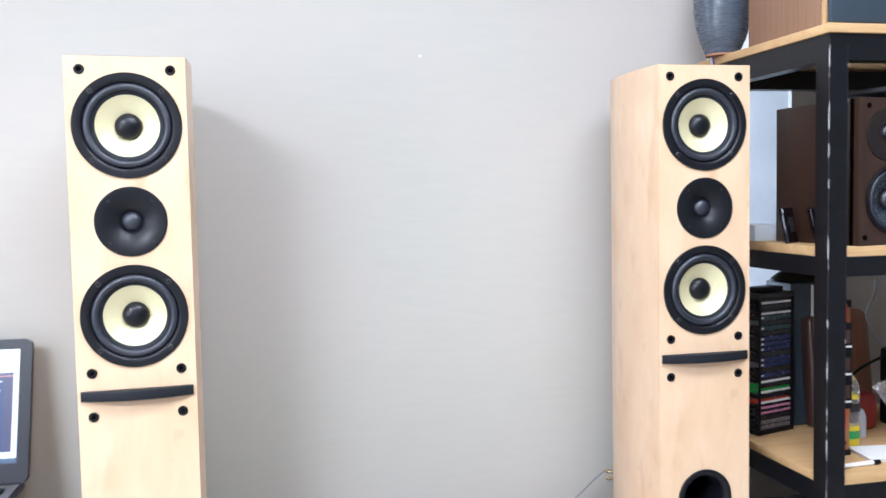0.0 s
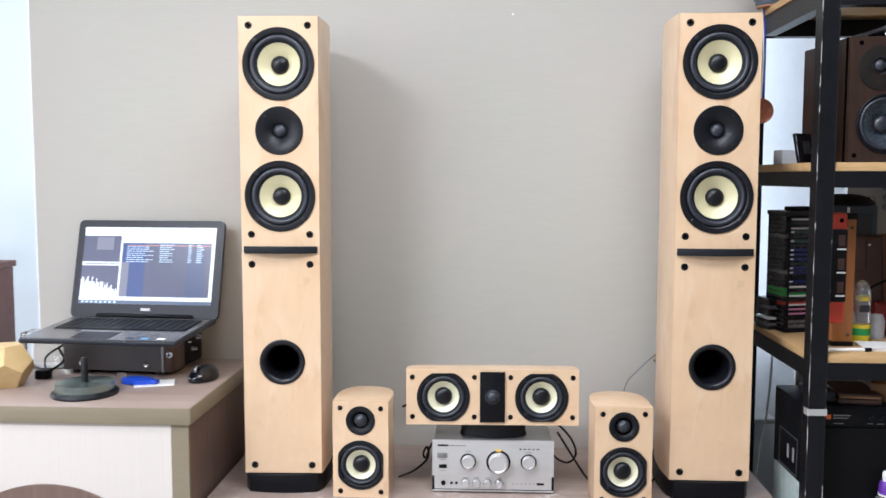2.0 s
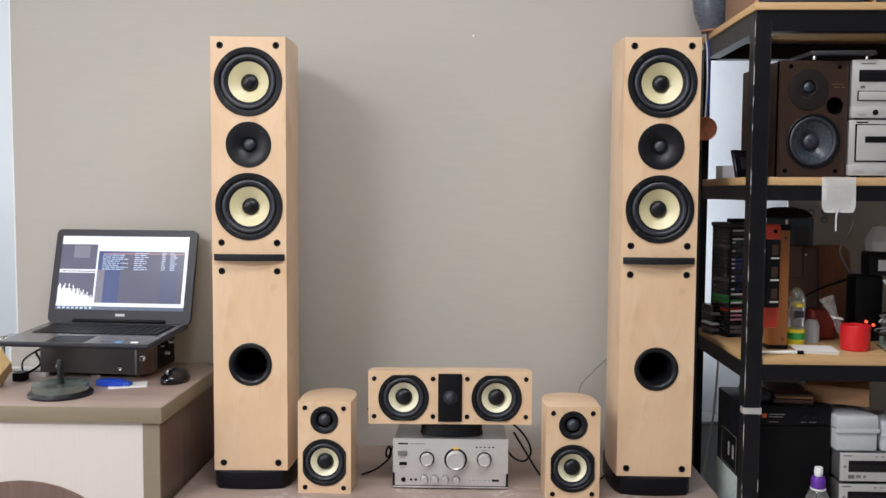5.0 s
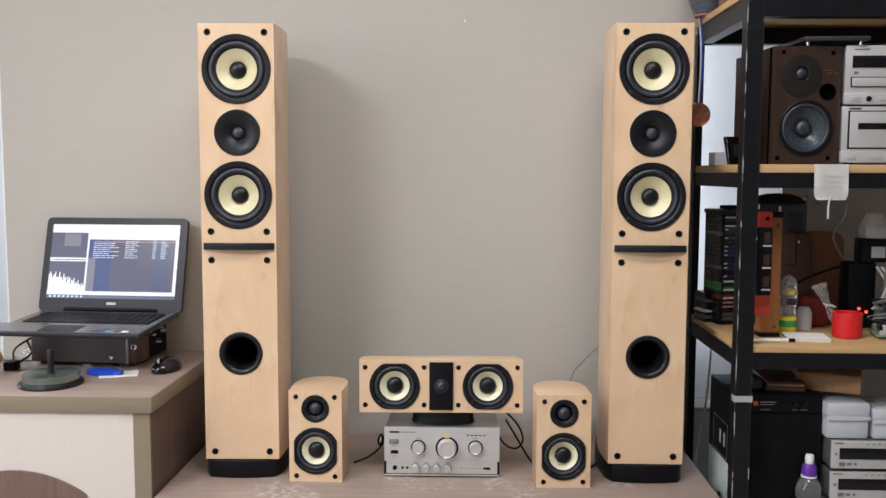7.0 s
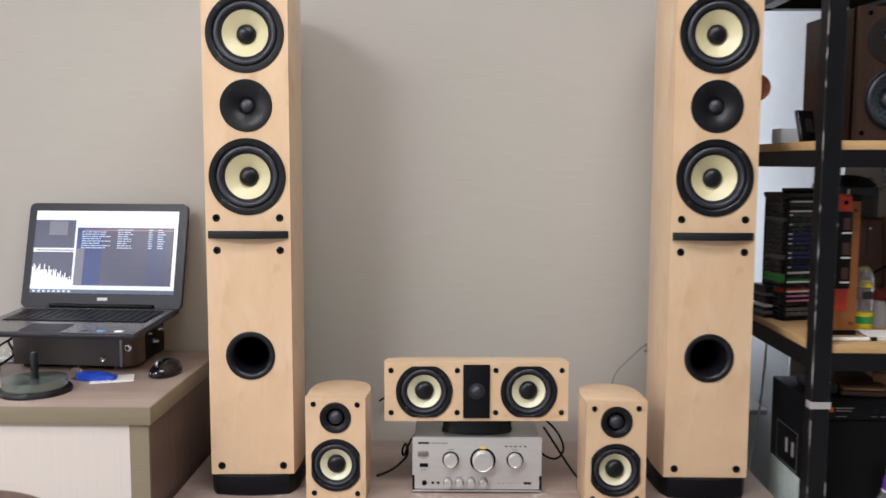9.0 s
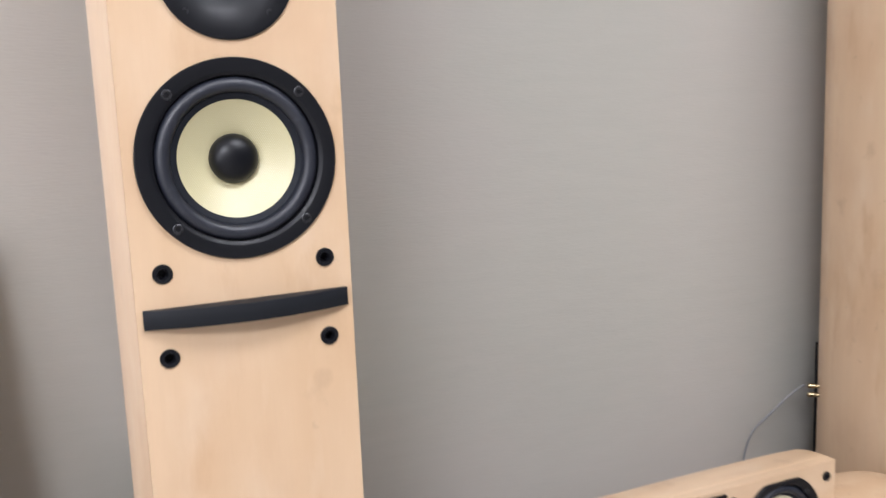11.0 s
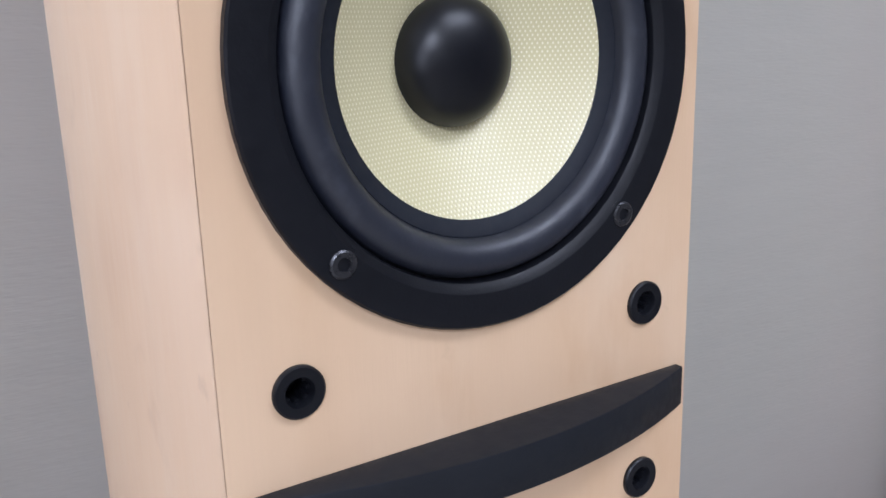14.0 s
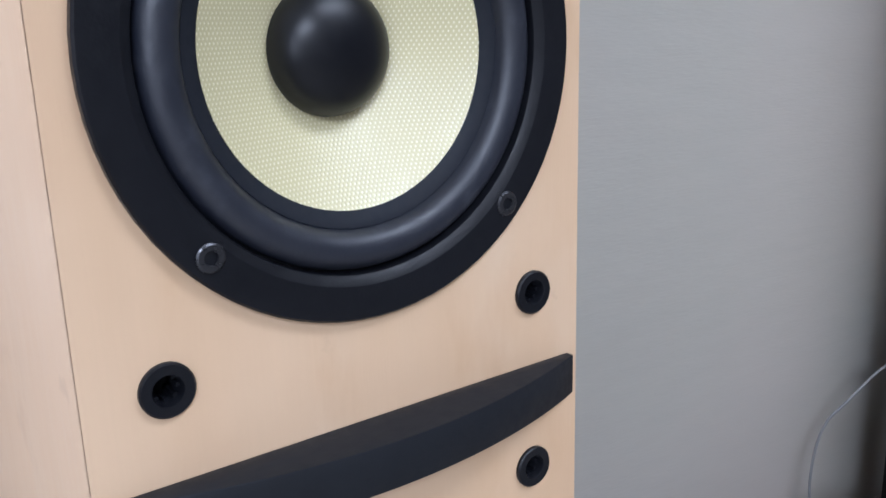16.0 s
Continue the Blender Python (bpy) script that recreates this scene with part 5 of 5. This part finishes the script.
part("cover", box(-0.047, 0.047, -0.042, 0.042, 0.0062, 0.0072), M["paper"], pad)
pen = thing("pen", pose(0.745, -0.052, S1 + 0.0045, 0, 0, 4), "white pen with a black tip on the shelf", "pen")
part("barrel", sweep([(-0.05, 0, 0), (0.045, 0, 0)], 0.0042, 10), M["paper"], pen)
part("tip", sweep([(0.0455, 0, 0), (0.06, 0, 0)], 0.0044, 10), M["satin"], pen, "black tip")

mug = thing("mug", pose(0.9505, 0.02, S1, 0, 0, 75), "bright red plastic mug on the pine shelf", "mug")
part("cup", lathe([(0, 0.002), (0.029, 0.0), (0.032, 0.004), (0.0328, 0.03), (0.0335, 0.058), (0.0325, 0.0595), (0.031, 0.058), (0.030, 0.01), (0, 0.008)], axis="z", seg=44), M["red"], mug)
part("handle", sweep([(0.032, -0.002, 0.051), (0.044, -0.006, 0.050), (0.048, -0.006, 0.034), (0.043, -0.005, 0.018), (0.0315, -0.002, 0.014)], 0.0055, 10), M["red"], mug)
for x, z in ((0.952, 0.070), (0.970, 0.062)):
    led = lathe([(0, 0), (0.0035, 0), (0.0035, 0.003), (0, 0.005)], 0, 0, 0, 12)
    o = tagged(part("indicator_light", led, glow("red_indicator", (1.0, 0.09, 0.04), 3.0)), "glowing red indicator light on the black adapter", "indicator light", "red indicators")
    o.matrix_world = pose(x + 0.076, 0.1385, S1 + z - 0.020)
cel = thing("wrapped_flower", pose(0.955, 0.065, S1), "flower in crumpled clear cellophane tied with white string", "wrapped flower")
bm = lathe([(0.0, 0), (0.010, 0.002), (0.011, 0.04), (0.007, 0.075), (0.013, 0.10), (0.018, 0.125), (0.0, 0.128)], axis="z", seg=14)
for v in bm.verts:
    v.co += Vector(noise.noise_vector(v.co * 80)) * 0.004
bmesh.ops.transform(bm, matrix=Matrix.Rotation(radians(-26), 4, "Y"), verts=bm.verts[:])
low = min(v.co.z for v in bm.verts)
bmesh.ops.translate(bm, vec=(0, 0, -low), verts=bm.verts[:])
part("wrap", bm, M["film"], cel, "", 10)
part("string", sweep([(-0.045, -0.012, 0.068), (-0.030, -0.014, 0.072), (-0.020, -0.012, 0.066), (-0.05, -0.013, 0.075)], 0.0012, 6), M["paper"], cel)
rbag = thing("red_pouch", pose(0.932, 0.17, S1), "crumpled dark red pouch behind the mug", "pouch")
bm = box(-0.036, 0.03, -0.02, 0.02, 0, 0.078, 0.012, seg=3)
for v in bm.verts:
    v.co += Vector(noise.noise_vector(v.co * 45)) * 0.006 * min(1, v.co.z * 40)
part("bag", bm, M["dark_red"], rbag)
wcap = thing("drinking_cup", pose(0.890, 0.125, S1), "white plastic cup behind the drinking bottle", "cup")
part("cup", lathe([(0, 0), (0.018, 0), (0.018, 0.04), (0.012, 0.055), (0, 0.057)], axis="z", seg=24), M["frosted"], wcap)

cb = thing("chopping_board", pose(0.958, 0.26, S1, -7, 0, 3), "brown wooden chopping board leaning at the back", "chopping board")
bm = box(-0.085, 0.075, 0, 0.018, 0.002, 0.228)
es = [e for e in bm.edges if abs(e.verts[0].co.y - e.verts[1].co.y) > 0.01 and e.verts[0].co.z > 0.1]
bmesh.ops.bevel(bm, geom=es, offset=0.03, segments=5, profile=0.5, affect="EDGES")
part("board", bm, M["board"], cb)
bm = box(-0.02, 0.095, 0.0185, 0.034, 0.004, 0.235)
es = [e for e in bm.edges if abs(e.verts[0].co.y - e.verts[1].co.y) > 0.01 and e.verts[0].co.z > 0.1]
bmesh.ops.bevel(bm, geom=es, offset=0.03, segments=5, profile=0.5, affect="EDGES")
o = thing("chopping_board", pose(0.965, 0.262, S1, -7, 0, 3), "second wooden chopping board behind the first", "chopping board")
part("board", bm, M["oak"], o)
lb = thing("leather_bag", pose(0.878, 0.20, S1, -5, 0, 0), "dark brown leather bag standing against the board", "bag")
bm = box(-0.045, 0.055, -0.02, 0.02, 0.001, 0.235, 0.010, seg=3)
for v in bm.verts:
    v.co += Vector(noise.noise_vector(v.co * 30)) * 0.004
part("body", bm, M["leather"], lb)
part("stud", lathe([(0.004, 0), (0.003, 0.002), (0, 0.002)], 0.018, 0.210, -0.022, 14), M["chrome"], lb)
part("flap", box(-0.042, 0.010, -0.026, -0.0205, 0.15, 0.232, 0.004), M["leather"], lb)

bin_ = thing("storage_bin", pose(0.865, 0.27, S1), "grey-green storage bin with a dark lid at the back", "bin")
part("bin", prism([(-0.060, -0.045), (0.060, -0.045), (0.060, 0.045), (-0.060, 0.045)], 0.0, 0.305, 0.003), M["bluegrey"], bin_)
part("label", box(0.012, 0.048, -0.0464, -0.0452, 0.225, 0.285), M["plastic_grey"], bin_, "grey printed label")
part("stripe", box(-0.012, -0.006, -0.0464, -0.0452, 0.215, 0.30), M["paper"], bin_)
lidb = lathe([(0.0, 0.038), (0.03, 0.036), (0.055, 0.026), (0.072, 0.008), (0.073, 0.0), (0, 0.0)], axis="z", seg=36)
bmesh.ops.transform(lidb, matrix=Matrix.Translation((0, 0, 0.3055)) @ Matrix.Diagonal((1.0, 0.7, 0.7, 1)), verts=lidb.verts[:])
part("lid", lidb, M["satin"], bin_, "dark domed lid")

adp = thing("power_strip", pose(1.036, 0.14, S1), "black power adapter block with pale cables", "adapter")
part("block", box(-0.036, 0.034, 0.0, 0.06, 0.0, 0.165, 0.008), M["satin"], adp)
part("plug", box(-0.01, 0.06, -0.012, 0.04, 0.1655, 0.225, 0.006), M["satin"], adp)
part("rating_plate", box(0.012, 0.045, -0.0132, -0.0122, 0.178, 0.205), M["frosted"], adp, "pale label")
part("bag", lathe([(0, 0.2255), (0.035, 0.2255), (0.038, 0.25), (0.02, 0.285), (0, 0.29)], 0.03, 0, 0.02, 10, axis="z"), M["frosted"], adp, "crumpled clear bag")
for k in range(3):
    part("lead", sweep([(0.03 + k * 0.012, -0.004, 0.155), (0.045 + k * 0.012, -0.022, 0.12), (0.04 + k * 0.008, -0.02, 0.08), (0.02 + k * 0.01, -0.012, 0.05)], 0.0035, 8), M["white_cable"], adp, "white cable")
part("lead", sweep([(-0.02, 0.03, 0.16), (-0.10, 0.02, 0.135), (-0.16, 0.0, 0.112), (-0.20, 0.01, 0.07)], 0.003, 8), M["cable"], adp)
part("lead", sweep([(-0.02, 0.06, 0.16), (-0.035, 0.10, 0.22), (0.0, 0.12, 0.27), (0.01, 0.13, 0.30)], 0.003, 8), M["grey_cable"], adp)
random.seed(11)
for m, r in (("grey_cable", 0.0028), ("grey_cable", 0.0022), ("cable", 0.0032), ("grey_cable", 0.0024), ("cable", 0.0026)):
    cx, cy = random.uniform(1.065, 1.10), random.uniform(0.085, 0.110)
    pts = [(cx + random.uniform(0.020, 0.040) * math.cos(k * 1.15), cy + 0.012 * math.sin(k * 1.15), S1 + r + 0.004 + 0.0075 * k + random.uniform(0, 0.008)) for k in range(11)]
    tagged(part("coiled_cable", sweep([(cx, cy, S1 + r)] + pts, r, 7), M[m]), "loosely coiled thin cable piled beside the adapter", "cable", "coiled cables")
pcb = thing("circuit_board", pose(1.06, 0.02, S1, 0, 0, -14), "green circuit board crowded with components", "circuit board")
part("board", box(-0.045, 0.09, -0.035, 0.055, 0.006, 0.0078), M["pcb"], pcb)
for i in range(26):
    x, y = random.uniform(-0.04, 0.08), random.uniform(-0.03, 0.05)
    w, h = random.uniform(0.003, 0.009), random.uniform(0.004, 0.022)
    part("component", box(x - w, x + w, y - w * 0.7, y + w * 0.7, 0.0079, 0.008 + h, 0.0005), M[random.choice(["satin", "silver", "pcb", "white_cable"])], pcb)
for x, y in ((-0.04, -0.03), (0.085, -0.03), (-0.04, 0.05), (0.085, 0.05)):
    part("standoff", lathe([(0.003, 0), (0.003, 0.0059), (0, 0.0059)], x, 0, y, 10, axis="z"), M["brass"], pcb)
stand_pcb = thing("circuit_board", pose(1.098, 0.135, S1, 12, 0, -6), "pale green circuit board leaning upright by the adapter", "circuit board")
part("board", box(-0.022, 0.075, 0.0, 0.0016, 0.0, 0.150), M["pcb"], stand_pcb)
for i in range(22):
    x, z = random.uniform(-0.016, 0.068), random.uniform(0.015, 0.140)
    w, h = random.uniform(0.003, 0.009), random.uniform(0.003, 0.010)
    part("component", box(x - w, x + w, -0.003 - h, -0.0002, z - w * 0.7, z + w * 0.7, 0.0005), M[random.choice(["satin", "silver", "pcb", "white_cable", "brass"])], stand_pcb)
for x, z in ((1.02, 1.145), (1.02, 1.12), (0.985, 1.115), (1.06, 1.13), (1.02, 1.095)):
    hk = lathe([(0.010, 0), (0.009, 0.004), (0.006, 0.010), (0, 0.012)], x, z, WALL + 0.03, 14)
    tagged(part("wall_hook", hk, M["silver_dark"]), "small grey knob on the grey wall", "hook", "wall knobs")

# ---- rack: bottom shelf ----
S0 = 0.300
sub = thing("subwoofer", pose(0.675, -0.03, S0), "large black subwoofer box with a printed side", "subwoofer")
part("cabinet", box(0.0, 0.209, 0.004, 0.190, 0.002, 0.377, 0.004), M["satin"], sub)
part("grille", box(0.004, 0.205, -0.006, 0.0035, 0.006, 0.330, 0.004), M["cable"], sub, "black cloth grille")
part("control_panel", box(0.004, 0.205, -0.003, 0.0035, 0.332, 0.374, 0.001), M["satin"], sub)
part("badge", box(0.047, 0.057, -0.0042, -0.0032, 0.348, 0.358), M["orange"], sub, "orange badge")
front_bars(sub, [(0.062, 0.099, 0.355, 0.3575), (0.062, 0.094, 0.3495, 0.3515), (0.063, 0.085, 0.338, 0.3393), (0.135, 0.147, 0.338, 0.3393), (0.155, 0.171, 0.338, 0.3393)], -0.0031, "silver_dark")
for x in (0.142, 0.165):
    part("knob", lathe([(0.006, 0), (0.005, 0.006), (0, 0.006)], x, 0.352, -0.003, 18), M["black"], sub)
for y0, y1, z0, z1 in ((0.030, 0.0318, 0.205, 0.290), (0.146, 0.1478, 0.205, 0.290), (0.0320, 0.1458, 0.205, 0.2068), (0.0320, 0.1458, 0.2882, 0.290)):
    part("side_print", box(-0.0012, -0.0002, y0, y1, z0, z1), M["silver_dark"], sub, "pale printed outline")
for y in (0.050, 0.084):
    part("side_print", box(-0.0012, -0.0002, y, y + 0.010, 0.232, 0.264), M["silver"], sub, "pale printed block")
part("side_print", box(-0.0012, -0.0002, 0.012, 0.182, 0.008, 0.200), mat("pale_print", (0.62, 0.70, 0.67), 0.6, col2=(0.40, 0.48, 0.45), scale=40), sub, "pale green printed panel")
for x in (0.02, 0.189):
    for y in (0.03, 0.165):
        part("foot", lathe([(0.01, 0), (0.01, 0.0018), (0, 0.0018)], x, 0, y, 14, axis="z"), M["rubber"], sub)

ST = S0 + 0.377
wal2 = thing("wallet", pose(0.793, 0.03, ST, 0, 0, -5), "flat dark brown leather folder on the subwoofer", "folder")
part("cover", box(-0.035, 0.055, -0.05, 0.08, 0, 0.012, 0.004), M["leather"], wal2)
part("pages", box(-0.03, 0.053, -0.047, 0.078, 0.0122, 0.018, 0.002), M["card"], wal2)
part("cover", box(-0.035, 0.055, -0.05, 0.08, 0.0182, 0.024, 0.003), M["leather"], wal2)
pch = thing("fabric_pouch", pose(0.745, 0.04, ST), "small grey fabric pouch on the subwoofer", "pouch")
bm = box(-0.040, 0.006, -0.05, 0.06, 0.0, 0.026, 0.008, seg=3)
for v in bm.verts:
    v.co += Vector(noise.noise_vector(v.co * 60)) * 0.003 * min(1, v.co.z * 60)
part("body", bm, M["plastic_grey"], pch)
cbd = thing("cardboard_box", pose(0.914, 0.06, ST + 0.0005, 0, 0, -24), "flattened brown cardboard box lying on the stack", "cardboard box")
part("box", box(-0.055, 0.085, -0.075, 0.09, 0.0, 0.038, 0.002), M["card"], cbd)
part("flap", box(-0.054, 0.084, -0.074, 0.0, 0.0385, 0.0405), M["card"], cbd)
part("tape", box(0.005, 0.028, -0.0757, -0.0752, 0.002, 0.036), M["card"], cbd)


def receiver(z, lab):
    t = thing("receiver", pose(0.888, -0.075, z), lab, "receiver", "silver hi-fi units")
    part("case", box(0.0, 0.27, 0.005, 0.24, 0.003, 0.064, 0.0015), M["silver_dark"], t)
    part("front_panel", box(-0.002, 0.275, -0.002, 0.0048, 0.002, 0.066, 0.0015), M["silver"], t)
    part("display", box(0.016, 0.20, -0.0036, -0.0022, 0.024, 0.050, 0.0005), M["display"], t)
    part("button", lathe([(0.003, 0), (0.003, 0.002), (0, 0.002)], 0.008, 0.036, -0.002, 14), M["silver_dark"], t)
    front_bars(t, [(0.004, 0.024, 0.0595, 0.062), (0.016, 0.03, 0.008, 0.017), (0.034, 0.044, 0.010, 0.016), (0.05, 0.056, 0.010, 0.016)], -0.0021, "silver_dark")
    for i in range(5):
        part("button", box(0.075 + i * 0.014, 0.08 + i * 0.014, -0.0034, -0.0022, 0.058, 0.0605), M["silver_dark"], t)
    for x in (0.03, 0.24):
        part("foot", lathe([(0.009, 0), (0.009, 0.0028), (0, 0.0028)], x, 0, 0.03, 14, axis="z"), M["rubber"], t)


for i in range(4):
    receiver(S0 + 0.002 + i * 0.0712 - 0.002, "silver hi-fi receiver in a stack on the bottom shelf")
RT = S0 + 4 * 0.0712 - 0.0052
for x0, x1, h, lab in ((0.880, 0.977, 0.083, "translucent plastic food box with a clip lid"), (0.983, 1.09, 0.07, "translucent plastic box beside the first")):
    tb = thing("plastic_box", pose(0, -0.06, RT), lab, "plastic box", "translucent boxes")
    part("box", box(x0 + 0.002, x1 - 0.002, 0.0, 0.11, 0.0, h * 0.58, 0.005), M["frosted"], tb)
    part("lid", box(x0, x1, -0.002, 0.112, h * 0.58 + 0.0004, h, 0.006), M["frosted"], tb)
    part("rim", box(x0 - 0.001, x1 + 0.001, -0.004, -0.0022, h * 0.52, h * 0.64, 0.0006), M["frosted"], tb)

wb = thing("water_bottle", pose(0.843, -0.064, S0), "clear water bottle with a purple and white cap", "bottle")
part("body", lathe([(0, 0.0), (0.022, 0.001), (0.0255, 0.006), (0.0265, 0.06), (0.0265, 0.108), (0.0245, 0.120), (0.0225, 0.128), (0.0250, 0.137), (0.0275, 0.150), (0.0275, 0.162), (0.0250, 0.175), (0.0190, 0.187), (0.0145, 0.191), (0, 0.1915)], axis="z", seg=36), M["haze"], wb, "clear body")
cp = part("cap", lathe([(0.0158, 0.1957), (0.0160, 0.199), (0.0152, 0.216), (0.0125, 0.2225), (0, 0.2225)], axis="z", seg=28), M["purple"], wb, "purple cap")
for i in range(14):
    a = 2 * math.pi * i / 14
    part("rib", box(0.0152 * math.cos(a) - 0.0006, 0.0152 * math.cos(a) + 0.0006, 0.0152 * math.sin(a) - 0.0006, 0.0152 * math.sin(a) + 0.0006, 0.199, 0.214), M["purple"], cp)
part("collar", lathe([(0.0170, 0.1917), (0.0172, 0.1953), (0.0137, 0.1955)], axis="z", seg=28), M["paper"], wb, "white collar")
part("spout", lathe([(0.0085, 0.2227), (0.0098, 0.233), (0.0098, 0.236), (0.0085, 0.2430), (0, 0.2432)], axis="z", seg=24), M["paper"], wb, "white spout")

for m, r, pts in (("white_cable", 0.003, [(0.668, 0.06, 0.304), (0.664, 0.075, 0.34), (0.662, 0.06, 0.385), (0.665, 0.03, 0.40), (0.667, 0.01, 0.36), (0.667, 0.015, 0.304)]),
                  ("cable", 0.004, [(0.667, -0.01, 0.305), (0.665, 0.0, 0.36), (0.664, 0.02, 0.42), (0.665, 0.035, 0.33), (0.667, 0.04, 0.305)])):
    tagged(part("looped_cable", sweep(pts, r, 8), M[m]), "cable looped on the bottom shelf beside the subwoofer", "cable", "looped cables")
tape = thing("tape_label", pose(0, 0, 0), "strip of pale tape wrapped round the rack post", "tape")
part("strip", box(0.6585, 0.6985, -0.0975, -0.0965, 0.672, 0.686), M["silver"], tape)
part("end", box(0.6580, 0.6594, -0.0964, -0.075, 0.672, 0.686), M["silver"], tape)
tagged(part("wall_cable", sweep([(0.735, 0.37, 0.78), (0.728, 0.36, 0.66), (0.722, 0.365, 0.55), (0.70, 0.355, 0.42), (0.69, 0.35, 0.3)], 0.003, 8), M["white_cable"]), "white cable hanging down behind the rack", "cable")
